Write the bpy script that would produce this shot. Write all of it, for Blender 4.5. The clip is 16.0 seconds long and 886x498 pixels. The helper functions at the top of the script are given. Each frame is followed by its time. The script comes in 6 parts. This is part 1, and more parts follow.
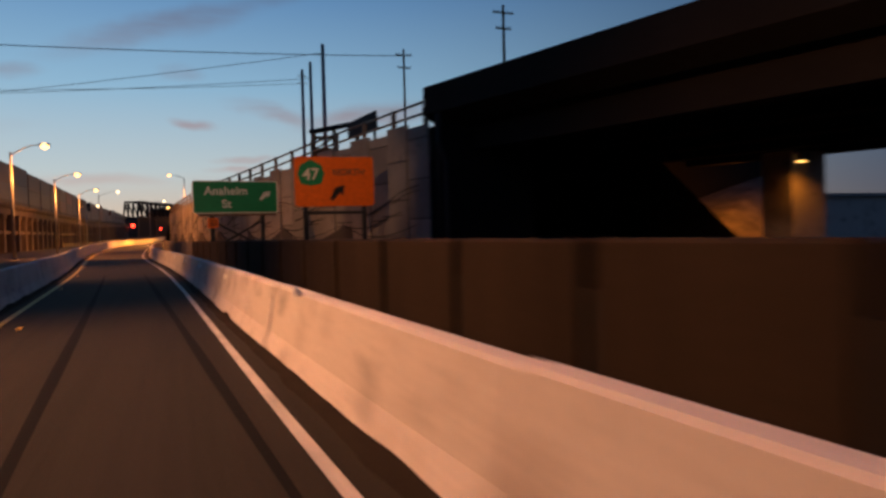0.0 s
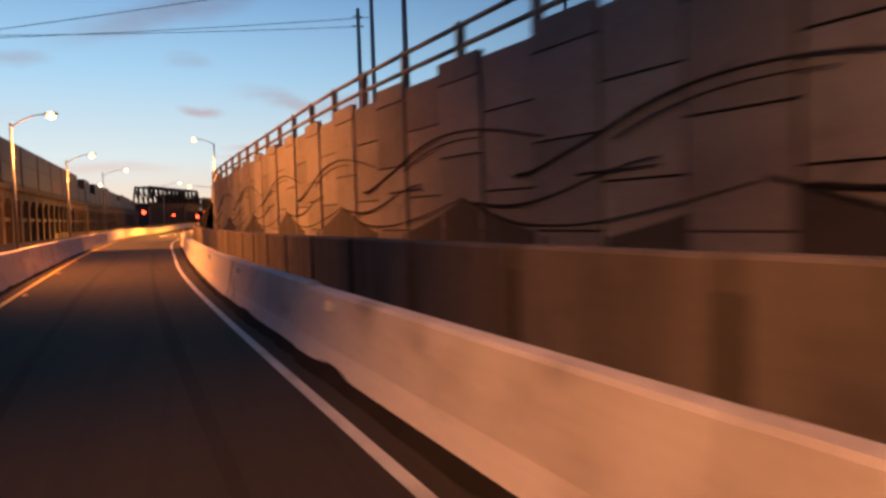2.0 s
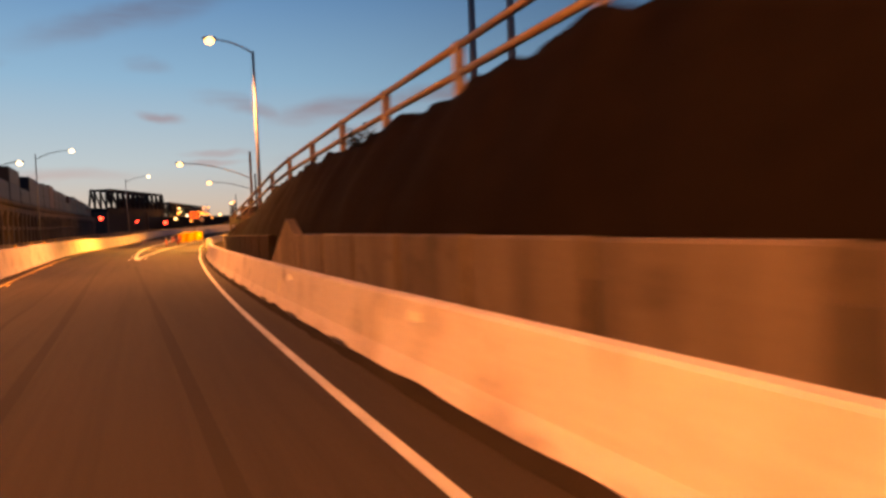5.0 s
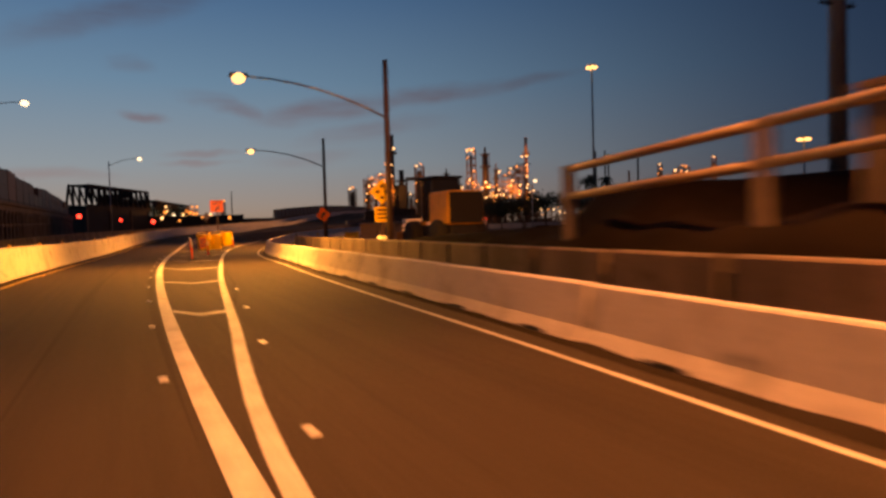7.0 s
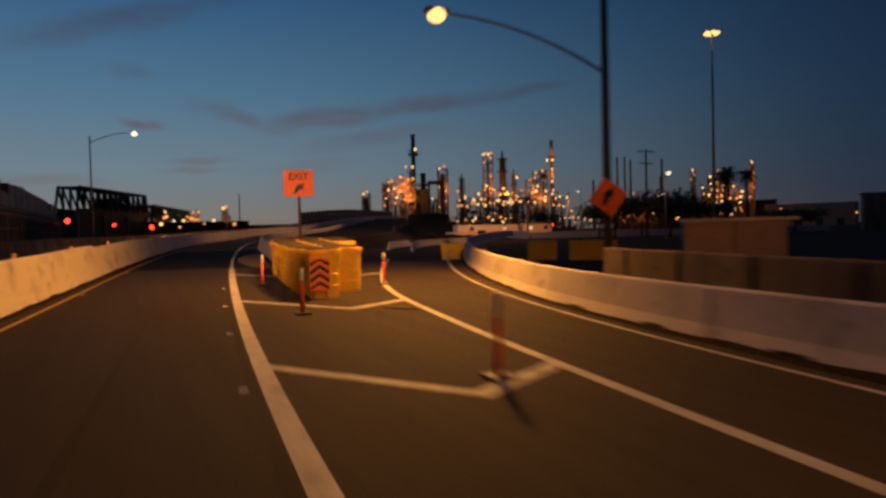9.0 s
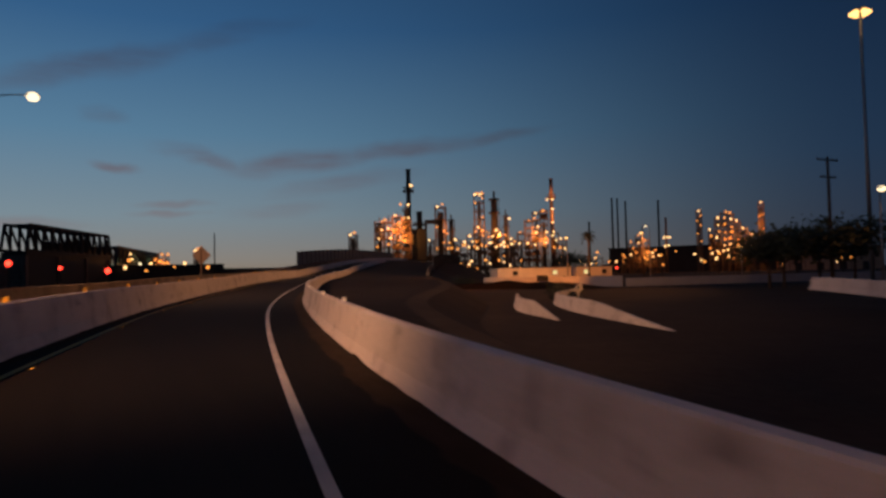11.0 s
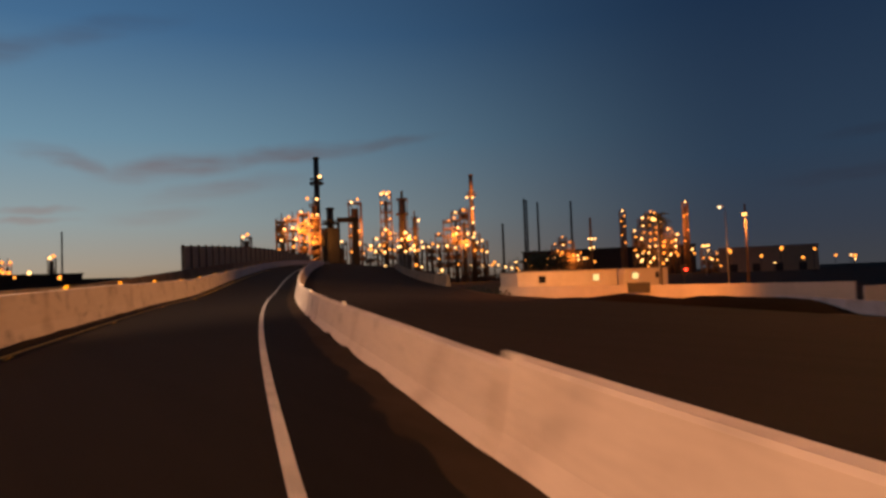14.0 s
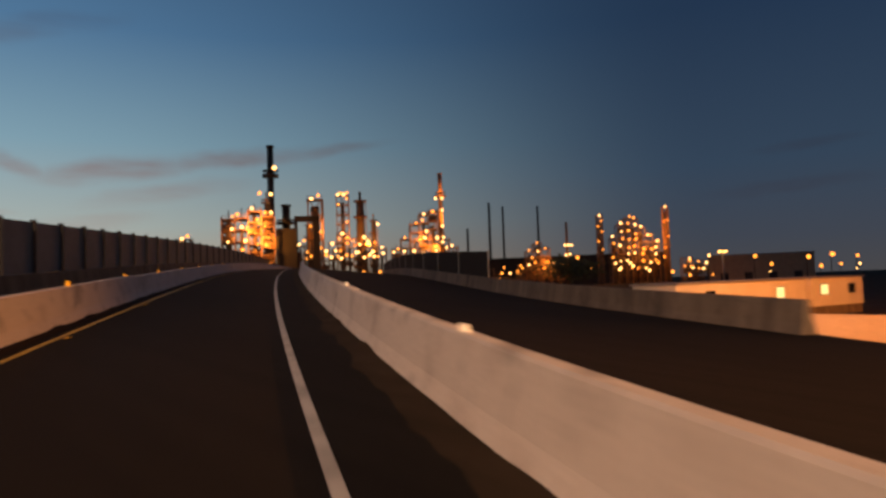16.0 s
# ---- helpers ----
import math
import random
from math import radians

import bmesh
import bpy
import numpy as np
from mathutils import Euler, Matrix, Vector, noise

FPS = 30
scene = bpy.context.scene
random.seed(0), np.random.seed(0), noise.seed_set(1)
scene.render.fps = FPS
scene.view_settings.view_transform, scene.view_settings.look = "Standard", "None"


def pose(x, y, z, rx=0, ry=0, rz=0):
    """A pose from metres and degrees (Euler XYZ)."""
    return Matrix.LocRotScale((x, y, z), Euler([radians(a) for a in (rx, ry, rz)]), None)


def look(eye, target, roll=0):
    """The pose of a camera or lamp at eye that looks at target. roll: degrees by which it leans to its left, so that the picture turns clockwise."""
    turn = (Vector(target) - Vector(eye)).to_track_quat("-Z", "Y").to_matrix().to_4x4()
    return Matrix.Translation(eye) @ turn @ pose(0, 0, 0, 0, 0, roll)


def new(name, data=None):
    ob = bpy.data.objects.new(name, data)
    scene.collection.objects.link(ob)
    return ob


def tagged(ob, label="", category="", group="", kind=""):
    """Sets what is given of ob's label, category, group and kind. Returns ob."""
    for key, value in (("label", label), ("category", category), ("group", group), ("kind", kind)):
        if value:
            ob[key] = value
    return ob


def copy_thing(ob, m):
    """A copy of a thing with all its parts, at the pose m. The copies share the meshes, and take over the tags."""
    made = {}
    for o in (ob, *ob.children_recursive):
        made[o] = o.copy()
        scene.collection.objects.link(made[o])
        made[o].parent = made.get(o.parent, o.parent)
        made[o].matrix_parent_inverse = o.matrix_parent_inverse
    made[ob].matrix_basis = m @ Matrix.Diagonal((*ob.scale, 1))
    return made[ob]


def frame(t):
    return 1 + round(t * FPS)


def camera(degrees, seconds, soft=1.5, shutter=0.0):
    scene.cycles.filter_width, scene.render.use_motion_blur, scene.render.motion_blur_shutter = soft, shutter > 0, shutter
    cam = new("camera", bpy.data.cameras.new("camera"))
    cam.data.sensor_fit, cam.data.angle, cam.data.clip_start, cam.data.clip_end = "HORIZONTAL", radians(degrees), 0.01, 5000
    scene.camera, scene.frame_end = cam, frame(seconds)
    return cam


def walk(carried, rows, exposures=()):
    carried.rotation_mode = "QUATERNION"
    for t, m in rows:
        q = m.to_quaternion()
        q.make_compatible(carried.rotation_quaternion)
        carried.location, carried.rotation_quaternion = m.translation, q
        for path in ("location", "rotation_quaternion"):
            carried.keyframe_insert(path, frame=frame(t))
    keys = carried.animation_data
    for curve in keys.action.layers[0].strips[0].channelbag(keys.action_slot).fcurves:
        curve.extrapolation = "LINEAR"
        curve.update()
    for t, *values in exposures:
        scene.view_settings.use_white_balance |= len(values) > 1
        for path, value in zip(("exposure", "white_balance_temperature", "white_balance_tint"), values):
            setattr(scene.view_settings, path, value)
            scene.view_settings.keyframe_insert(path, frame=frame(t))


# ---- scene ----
cam = camera(66.0, 16.0, soft=2.9, shutter=0.5)

PATH = [
    (0, (3.592, -43.319, 1.505), (4.323, -41.458, 1.449), -1.5),
    (0.5, (3.011, -32.962, 1.502), (3.752, -31.104, 1.467), -1.0),
    (1, (2.554, -23.251, 1.496), (3.321, -21.406, 1.409), -1.0),
    (1.5, (2.051, -14.475, 1.496), (2.762, -12.608, 1.412), -2.5),
    (2, (1.307, -5.647, 1.5), (2.012, -3.778, 1.404), -1.8),
    (2.5, (0.665, 3.113, 1.5), (1.367, 4.984, 1.427), -2.1),
    (3, (0.11, 11.586, 1.5), (0.83, 13.449, 1.399), -3.1),
    (5.5, (-1.524, 60.659, 1.498), (-0.71, 62.484, 1.421), -2.4),
    (6, (-1.871, 71.504, 1.5), (-1.055, 73.329, 1.43), -3.0),
    (6.5, (-2.122, 82.106, 1.501), (-1.301, 83.928, 1.42), -2.1),
    (7, (-2.376, 92.635, 1.5), (-1.535, 94.448, 1.424), -1.7),
    (7.5, (-2.451, 102.99, 1.5), (-1.607, 104.802, 1.429), -1.3),
    (8, (-2.276, 113.305, 1.5), (-1.42, 115.111, 1.424), -1.7),
    (8.5, (-1.91, 124.009, 1.499), (-1.084, 125.83, 1.477), -2.0),
    (9, (-1.258, 134.209, 1.499), (-0.41, 136.02, 1.448), -1.4),
    (9.5, (-0.446, 144.324, 1.503), (0.439, 146.117, 1.5), -0.9),
    (10, (0.878, 155.058, 1.661), (1.758, 156.853, 1.711), -1.1),
    (12.5, (9.694, 202.71, 2.339), (10.755, 204.404, 2.411), -2.0),
    (13, (12.171, 211.37, 2.401), (13.287, 213.028, 2.457), -2.1),
    (13.5, (15.102, 220.901, 2.541), (16.241, 222.543, 2.598), -1.9),
    (14, (18.349, 230.898, 2.719), (19.542, 232.502, 2.804), -2.2),
    (14.5, (21.92, 240.956, 2.997), (23.147, 242.531, 3.111), -2.6),
    (15, (25.853, 251.217, 3.225), (27.13, 252.754, 3.301), -2.3),
    (15.5, (29.913, 260.964, 3.454), (31.192, 262.498, 3.568), -2.5),
    (16, (34.363, 270.662, 3.693), (35.675, 272.168, 3.795), -2.0),
]
walk(cam, [(t, look(eye, target, roll)) for t, eye, target, roll in PATH],
     exposures=[(0, 0.35, 7300, 14), (1.5, 0.9, 7600, 14), (2.5, 0.85, 7600, 20), (3, 0.6, 8000, 21), (5.5, 0.25, 7300, 16), (7, -0.55, 7200, 20), (7.5, -0.58, 7200, 18), (8, -1.08, 6300, 14), (9, -1.1, 6000, 7), (9.5, -1.05, 5550, 6),
                (10, -0.95, 5700, 7), (12.5, -0.7, 6900, 8), (14.5, -0.3, 7500, 9), (15, -0.35, 7700, 9), (16, 0.0, 8200, 10)])

# ---- world: clear sky half an hour after sunset ----
world = bpy.data.worlds.new("dusk_sky")
scene.world = world
world.use_nodes = True
wt = world.node_tree
wt.nodes.clear()


def wnode(kind, **props):
    n = wt.nodes.new(kind)
    for k, v in props.items():
        if k == "operation":
            n.operation = v
        elif k == "blend_type":
            n.blend_type = v
    return n


def ramp_of(node, stops):
    el = node.color_ramp.elements
    while len(el) > 1:
        el.remove(el[-1])
    el[0].position, el[0].color = stops[0][0], (*stops[0][1], 1)
    for p, c in stops[1:]:
        e = el.new(p)
        e.color = (*c, 1)


coord = wnode("ShaderNodeTexCoord")
sep = wnode("ShaderNodeSeparateXYZ")
wt.links.new(coord.outputs["Generated"], sep.inputs[0])
# bright side: towards the sunset
west = wnode("ShaderNodeValToRGB")
ramp_of(west, [(0.0, (0.50, 0.36, 0.24)), (0.03, (0.48, 0.42, 0.36)), (0.09, (0.36, 0.46, 0.52)), (0.20, (0.19, 0.37, 0.55)),
               (0.34, (0.07, 0.20, 0.42)), (0.5, (0.035, 0.11, 0.27)), (1.0, (0.015, 0.045, 0.13))])
east = wnode("ShaderNodeValToRGB")
ramp_of(east, [(0.0, (0.058, 0.064, 0.084)), (0.05, (0.044, 0.060, 0.098)), (0.15, (0.028, 0.058, 0.116)), (0.35, (0.013, 0.036, 0.092)), (1.0, (0.008, 0.024, 0.07))])
wt.links.new(sep.outputs["Z"], west.inputs[0])
wt.links.new(sep.outputs["Z"], east.inputs[0])
dot = wnode("ShaderNodeVectorMath", operation="DOT_PRODUCT")
dot.inputs[1].default_value = (-0.42, 0.91, 0.0)
wt.links.new(coord.outputs["Generated"], dot.inputs[0])
side = wnode("ShaderNodeMapRange")
side.inputs["From Min"].default_value, side.inputs["From Max"].default_value = 0.04, 1.0
side.interpolation_type = "SMOOTHSTEP"
wt.links.new(dot.outputs["Value"], side.inputs["Value"])
mix = wnode("ShaderNodeMix")
mix.data_type = "RGBA"
wt.links.new(side.outputs[0], mix.inputs["Factor"])
wt.links.new(east.outputs[0], mix.inputs["A"])
wt.links.new(west.outputs[0], mix.inputs["B"])
# thin grey streaks of cloud: heading and elevation of the middle, half length, half width, slope, density (degrees)
nrm = wnode("ShaderNodeVectorMath", operation="NORMALIZE")
wt.links.new(coord.outputs["Generated"], nrm.inputs[0])
sep2 = wnode("ShaderNodeSeparateXYZ")
wt.links.new(nrm.outputs[0], sep2.inputs[0])
azim, elev = wnode("ShaderNodeMath", operation="ARCTAN2"), wnode("ShaderNodeMath", operation="ARCSINE")
wt.links.new(sep2.outputs["X"], azim.inputs[0])
wt.links.new(sep2.outputs["Y"], azim.inputs[1])
wt.links.new(sep2.outputs["Z"], elev.inputs[0])
ang = wnode("ShaderNodeCombineXYZ")
wt.links.new(azim.outputs[0], ang.inputs["X"])
wt.links.new(elev.outputs[0], ang.inputs["Y"])
wob = wnode("ShaderNodeTexNoise")
wob.inputs["Scale"].default_value, wob.inputs["Detail"].default_value = 9.0, 4.0
wt.links.new(ang.outputs[0], wob.inputs["Vector"])
wsub = wnode("ShaderNodeVectorMath", operation="SUBTRACT")
wsub.inputs[1].default_value = (0.5, 0.5, 0.5)
wt.links.new(wob.outputs["Color"], wsub.inputs[0])
wscl = wnode("ShaderNodeVectorMath", operation="MULTIPLY")
wscl.inputs[1].default_value = (0.10, 0.028, 0.0)
wt.links.new(wsub.outputs[0], wscl.inputs[0])
wadd = wnode("ShaderNodeVectorMath", operation="ADD")
wt.links.new(ang.outputs[0], wadd.inputs[0])
wt.links.new(wscl.outputs[0], wadd.inputs[1])
wisp_map = wnode("ShaderNodeMapping")
wisp_map.inputs["Scale"].default_value = (10.0, 60.0, 1.0)
wisp_map.inputs["Rotation"].default_value = (0, 0, -0.2)
wt.links.new(ang.outputs[0], wisp_map.inputs["Vector"])
wisp = wnode("ShaderNodeTexNoise")
wisp.inputs["Scale"].default_value, wisp.inputs["Detail"].default_value = 1.0, 5.0
wt.links.new(wisp_map.outputs[0], wisp.inputs["Vector"])
cover = None
for az, el, long_, wide, slope, dense in ((0, 16.0, 11.5, 1.5, 17, 0.7), (10, 19.2, 8, 1.2, 14, 0.4), (-10.6, 12.0, 3.0, 0.9, 6, 0.6), (1.7, 8.8, 2.3, 0.6, -9, 0.85), (0.6, 12.6, 2.0, 0.9, -4, 0.45),
                                          (8.2, 9.5, 5.2, 1.0, -13, 0.75), (15.5, 9.4, 8.0, 1.25, 7, 0.85), (24.5, 10.6, 9.5, 1.1, 8, 0.8), (32, 11.5, 6.5, 0.75, 6, 0.65),
                                          (5.7, 5.9, 3.4, 0.45, 2, 0.6), (5.3, 5.2, 3.6, 0.4, 1, 0.6), (19, 7.7, 8, 1.1, 8, 0.45), (13.6, 5.6, 6, 0.9, 4, 0.3), (-5, 4.4, 6, 0.6, 0, 0.4),
                                          (6.5, 10.3, 4, 0.7, -10, 0.3), (-17, 7.5, 9, 1.0, 5, 0.4), (68, 6.4, 7, 0.8, 2, 0.35), (70, 9.5, 4.5, 0.6, 3, 0.3), (-34, 13, 12, 1.6, 14, 0.5)):
    loc = wnode("ShaderNodeMapping")
    loc.vector_type = "TEXTURE"
    loc.inputs["Location"].default_value = (math.radians(az), math.radians(el), 0)
    loc.inputs["Rotation"].default_value = (0, 0, math.radians(slope))
    loc.inputs["Scale"].default_value = (math.radians(long_), math.radians(wide), 1)
    wt.links.new(wadd.outputs[0], loc.inputs["Vector"])
    far = wnode("ShaderNodeVectorMath", operation="LENGTH")
    wt.links.new(loc.outputs[0], far.inputs[0])
    edge = wnode("ShaderNodeMapRange")
    edge.interpolation_type = "SMOOTHSTEP"
    edge.inputs["From Min"].default_value, edge.inputs["From Max"].default_value = 1.0, 0.15
    edge.inputs["To Max"].default_value = dense
    wt.links.new(far.outputs["Value"], edge.inputs["Value"])
    if cover is None:
        cover = edge
    else:
        top_ = wnode("ShaderNodeMath", operation="MAXIMUM")
        wt.links.new(cover.outputs[0], top_.inputs[0])
        wt.links.new(edge.outputs[0], top_.inputs[1])
        cover = top_
wr = wnode("ShaderNodeMapRange")
wr.inputs["From Min"].default_value, wr.inputs["From Max"].default_value = 0.3, 0.65
wr.inputs["To Min"].default_value = 0.45
wt.links.new(wisp.outputs["Fac"], wr.inputs["Value"])
thick_ = wnode("ShaderNodeMath", operation="MULTIPLY")
wt.links.new(cover.outputs[0], thick_.inputs[0])
wt.links.new(wr.outputs[0], thick_.inputs[1])
cmix = wnode("ShaderNodeMix")
cmix.data_type = "RGBA"
wt.links.new(thick_.outputs[0], cmix.inputs["Factor"])
wt.links.new(mix.outputs["Result"], cmix.inputs["A"])
grey = wnode("ShaderNodeVectorMath", operation="MULTIPLY")
grey.inputs[1].default_value = (1.0, 0.56, 0.5)
wt.links.new(mix.outputs["Result"], grey.inputs[0])
wt.links.new(grey.outputs[0], cmix.inputs["B"])
bg = wnode("ShaderNodeBackground")
bg.inputs["Strength"].default_value = 1.0
wt.links.new(cmix.outputs["Result"], bg.inputs["Color"])
wout = wnode("ShaderNodeOutputWorld")
wt.links.new(bg.outputs[0], wout.inputs["Surface"])

SODIUM = (1.0, 0.335, 0.08)


# ---- materials ----
def surface(name, colour, rough=0.8, metal=0.0, grain=40.0, grain_amount=0.25, stain=0.35, stain_amount=0.35, bump=0.15, stain_colour=None, streak=(1, 1, 1), spec=0.4, lo=0.35, hi=0.7, blot=0.0, vary=0.0, lines=0.0):
    """Paint or stone with fine grain, large stains and a little relief, in metres."""
    m = bpy.data.materials.new(name)
    m.use_nodes = True
    t = m.node_tree
    b = t.nodes["Principled BSDF"]
    b.inputs["Roughness"].default_value, b.inputs["Metallic"].default_value = rough, metal
    b.inputs["Specular IOR Level"].default_value = spec
    tc = t.nodes.new("ShaderNodeTexCoord")
    mp = t.nodes.new("ShaderNodeMapping")
    mp.inputs["Scale"].default_value = streak
    t.links.new(tc.outputs["Object"], mp.inputs["Vector"])
    fine, big = t.nodes.new("ShaderNodeTexNoise"), t.nodes.new("ShaderNodeTexNoise")
    fine.inputs["Scale"].default_value, fine.inputs["Detail"].default_value = grain, 4
    big.inputs["Scale"].default_value, big.inputs["Detail"].default_value, big.inputs["Roughness"].default_value = stain, 6, 0.65
    t.links.new(tc.outputs["Object"], fine.inputs["Vector"])
    t.links.new(mp.outputs[0], big.inputs["Vector"])
    r = t.nodes.new("ShaderNodeMapRange")
    r.inputs["From Min"].default_value, r.inputs["From Max"].default_value = lo, hi
    r.inputs["To Max"].default_value = stain_amount
    t.links.new(big.outputs["Fac"], r.inputs["Value"])
    m1 = t.nodes.new("ShaderNodeMix")
    m1.data_type = "RGBA"
    m1.inputs["A"].default_value = (*colour, 1)
    m1.inputs["B"].default_value = (*(stain_colour or [c * 0.4 for c in colour]), 1)
    t.links.new(r.outputs[0], m1.inputs["Factor"])
    if blot:
        # small scuffs and smudges
        sm_ = t.nodes.new("ShaderNodeTexNoise")
        sm_.inputs["Scale"].default_value, sm_.inputs["Detail"].default_value, sm_.inputs["Distortion"].default_value = 1.7, 3, 0.6
        t.links.new(tc.outputs["Object"], sm_.inputs["Vector"])
        r2 = t.nodes.new("ShaderNodeMapRange")
        r2.inputs["From Min"].default_value, r2.inputs["From Max"].default_value, r2.inputs["To Max"].default_value = 0.60, 0.72, blot
        t.links.new(sm_.outputs["Fac"], r2.inputs["Value"])
        m3 = t.nodes.new("ShaderNodeMix")
        m3.data_type = "RGBA"
        m3.inputs["B"].default_value = (*[c * 0.22 for c in colour], 1)
        t.links.new(r2.outputs[0], m3.inputs["Factor"])
        t.links.new(m1.outputs["Result"], m3.inputs["A"])
        m1 = m3
    if lines:
        # long faint streaks left by traffic and rain, along y
        lm, ln = t.nodes.new("ShaderNodeMapping"), t.nodes.new("ShaderNodeTexNoise")
        lm.inputs["Scale"].default_value = (2.6, 0.05, 1)
        ln.inputs["Scale"].default_value, ln.inputs["Detail"].default_value, ln.inputs["Roughness"].default_value = 1.0, 5, 0.7
        t.links.new(tc.outputs["Object"], lm.inputs["Vector"])
        t.links.new(lm.outputs[0], ln.inputs["Vector"])
        r3 = t.nodes.new("ShaderNodeMapRange")
        r3.inputs["From Min"].default_value, r3.inputs["From Max"].default_value, r3.inputs["To Max"].default_value = 0.45, 0.68, lines
        t.links.new(ln.outputs["Fac"], r3.inputs["Value"])
        m4 = t.nodes.new("ShaderNodeMix")
        m4.data_type = "RGBA"
        m4.inputs["B"].default_value = (*[c * 0.45 for c in colour], 1)
        t.links.new(r3.outputs[0], m4.inputs["Factor"])
        t.links.new(m1.outputs["Result"], m4.inputs["A"])
        m1 = m4
    g = t.nodes.new("ShaderNodeMapRange")
    g.inputs["To Min"].default_value, g.inputs["To Max"].default_value = 1 - grain_amount, 1 + grain_amount
    t.links.new(fine.outputs["Fac"], g.inputs["Value"])
    m2 = t.nodes.new("ShaderNodeVectorMath")
    m2.operation = "SCALE"
    t.links.new(m1.outputs["Result"], m2.inputs[0])
    t.links.new(g.outputs[0], m2.inputs["Scale"])
    if vary:
        # each cast piece has a slightly different tone
        oi, vr, vs_ = t.nodes.new("ShaderNodeObjectInfo"), t.nodes.new("ShaderNodeMapRange"), t.nodes.new("ShaderNodeVectorMath")
        vr.inputs["To Min"].default_value, vr.inputs["To Max"].default_value = 1 - vary, 1 + vary
        vs_.operation = "SCALE"
        t.links.new(oi.outputs["Random"], vr.inputs["Value"])
        t.links.new(m2.outputs[0], vs_.inputs[0])
        t.links.new(vr.outputs[0], vs_.inputs["Scale"])
        m2 = vs_
    t.links.new(m2.outputs[0], b.inputs["Base Color"])
    if bump:
        bm_ = t.nodes.new("ShaderNodeBump")
        bm_.inputs["Strength"].default_value, bm_.inputs["Distance"].default_value = bump, 0.02
        t.links.new(fine.outputs["Fac"], bm_.inputs["Height"])
        t.links.new(bm_.outputs[0], b.inputs["Normal"])
    return m


def glow(name, colour, strength):
    m = bpy.data.materials.new(name)
    m.use_nodes = True
    t = m.node_tree
    t.nodes.clear()
    e, o = t.nodes.new("ShaderNodeEmission"), t.nodes.new("ShaderNodeOutputMaterial")
    e.inputs["Color"].default_value, e.inputs["Strength"].default_value = (*colour, 1), strength
    t.links.new(e.outputs[0], o.inputs[0])
    m.cycles.emission_sampling = "NONE"
    return m


ASPHALT = surface("asphalt", (0.050, 0.037, 0.025), 0.85, spec=0.15, lines=0.5, grain=30, grain_amount=0.45, stain=0.22, stain_amount=0.6, streak=(1, 0.12, 1), bump=0.3)
# Ramp asphalt darkened below its own tone to show how little light it gets.
ASPHALT_RAMP = surface("dim_ramp_asphalt", (0.0165, 0.0132, 0.0105), 0.9, spec=0.06, lines=0.45, grain=30, grain_amount=0.45, stain=0.22, stain_amount=0.5, streak=(1, 0.12, 1), bump=0.3)
# Darker than the connector asphalt; weak light before the overpass is in the colour.
APPROACH = surface("dim_approach_asphalt", (0.034, 0.027, 0.019), 0.88, spec=0.12, lines=0.55, grain=30, grain_amount=0.4, stain=0.22, stain_amount=0.5, streak=(1, 0.12, 1), bump=0.3)
PAVE_BROWN = surface("brown_pavement", (0.026, 0.019, 0.015), 0.92, spec=0.05, lines=0.55, grain=22, grain_amount=0.4, stain=0.12, stain_amount=0.5, streak=(1, 0.3, 1), bump=0.4)
ASPHALT_OLD = surface("old_asphalt", (0.048, 0.039, 0.031), 0.85, spec=0.2, lines=0.35, grain=22, stain=0.3, stain_amount=0.5, streak=(1, 0.2, 1), bump=0.3)
DIRT = surface("dirt", (0.055, 0.041, 0.030), 0.95, spec=0.05, grain=3.0, stain=0.12, stain_amount=0.6, grain_amount=0.45, bump=0.6)
# Dark soil, lowered well below the yard dirt to stand for missing light.
BANK_UNLIT = surface("unlit_bank_soil", (0.0115, 0.0075, 0.005), 0.97, spec=0.03, grain=2.2, stain=0.4, stain_amount=0.7, grain_amount=0.5, bump=1.0)
CONCRETE = surface("concrete", (0.62, 0.55, 0.49), 0.85, grain=18, stain=0.8, stain_amount=0.7, stain_colour=(0.26, 0.20, 0.165), lo=0.52, hi=0.74, blot=0.6, vary=0.06)
CONCRETE_DARK = surface("weathered_concrete", (0.18, 0.135, 0.10), 0.9, grain=12, stain=0.6, stain_amount=0.85, stain_colour=(0.035, 0.028, 0.024), streak=(1.6, 1.6, 0.25), blot=0.5, vary=0.22)
# Low wall stretches the lamps hardly reach; the shade is in the colour.
UNLIT_PANEL = surface("unlit_panel_concrete", (0.038, 0.025, 0.016), 0.92, spec=0.08, grain=12, stain=0.6, stain_amount=0.6, streak=(1.6, 1.6, 0.25))
PANEL = surface("wall_panel_concrete", (0.28, 0.25, 0.225), 0.9, grain=14, stain=0.45, stain_amount=0.55, stain_colour=(0.13, 0.11, 0.095), blot=0.3, vary=0.22)
JOINT = surface("joint_shadow", (0.03, 0.027, 0.025), 0.95, spec=0.1, grain=8)
# Near-black base colour holds the shade under and beside the overpass.
BRIDGE_SHADE = surface("shaded_bridge_concrete", (0.022, 0.019, 0.017), 0.9, spec=0.1, grain=6, stain=0.2, stain_amount=0.6)
WHITE = surface("road_paint_white", (0.55, 0.52, 0.46), 0.65, grain=25, grain_amount=0.4, stain=2.6, stain_amount=0.75, stain_colour=(0.13, 0.11, 0.09), lo=0.45, hi=0.75, bump=0.1, lines=0.35)
YELLOW = surface("road_paint_yellow", (0.55, 0.36, 0.04), 0.6, grain=25, stain=2.0, stain_amount=0.5, stain_colour=(0.16, 0.12, 0.05), bump=0.1)
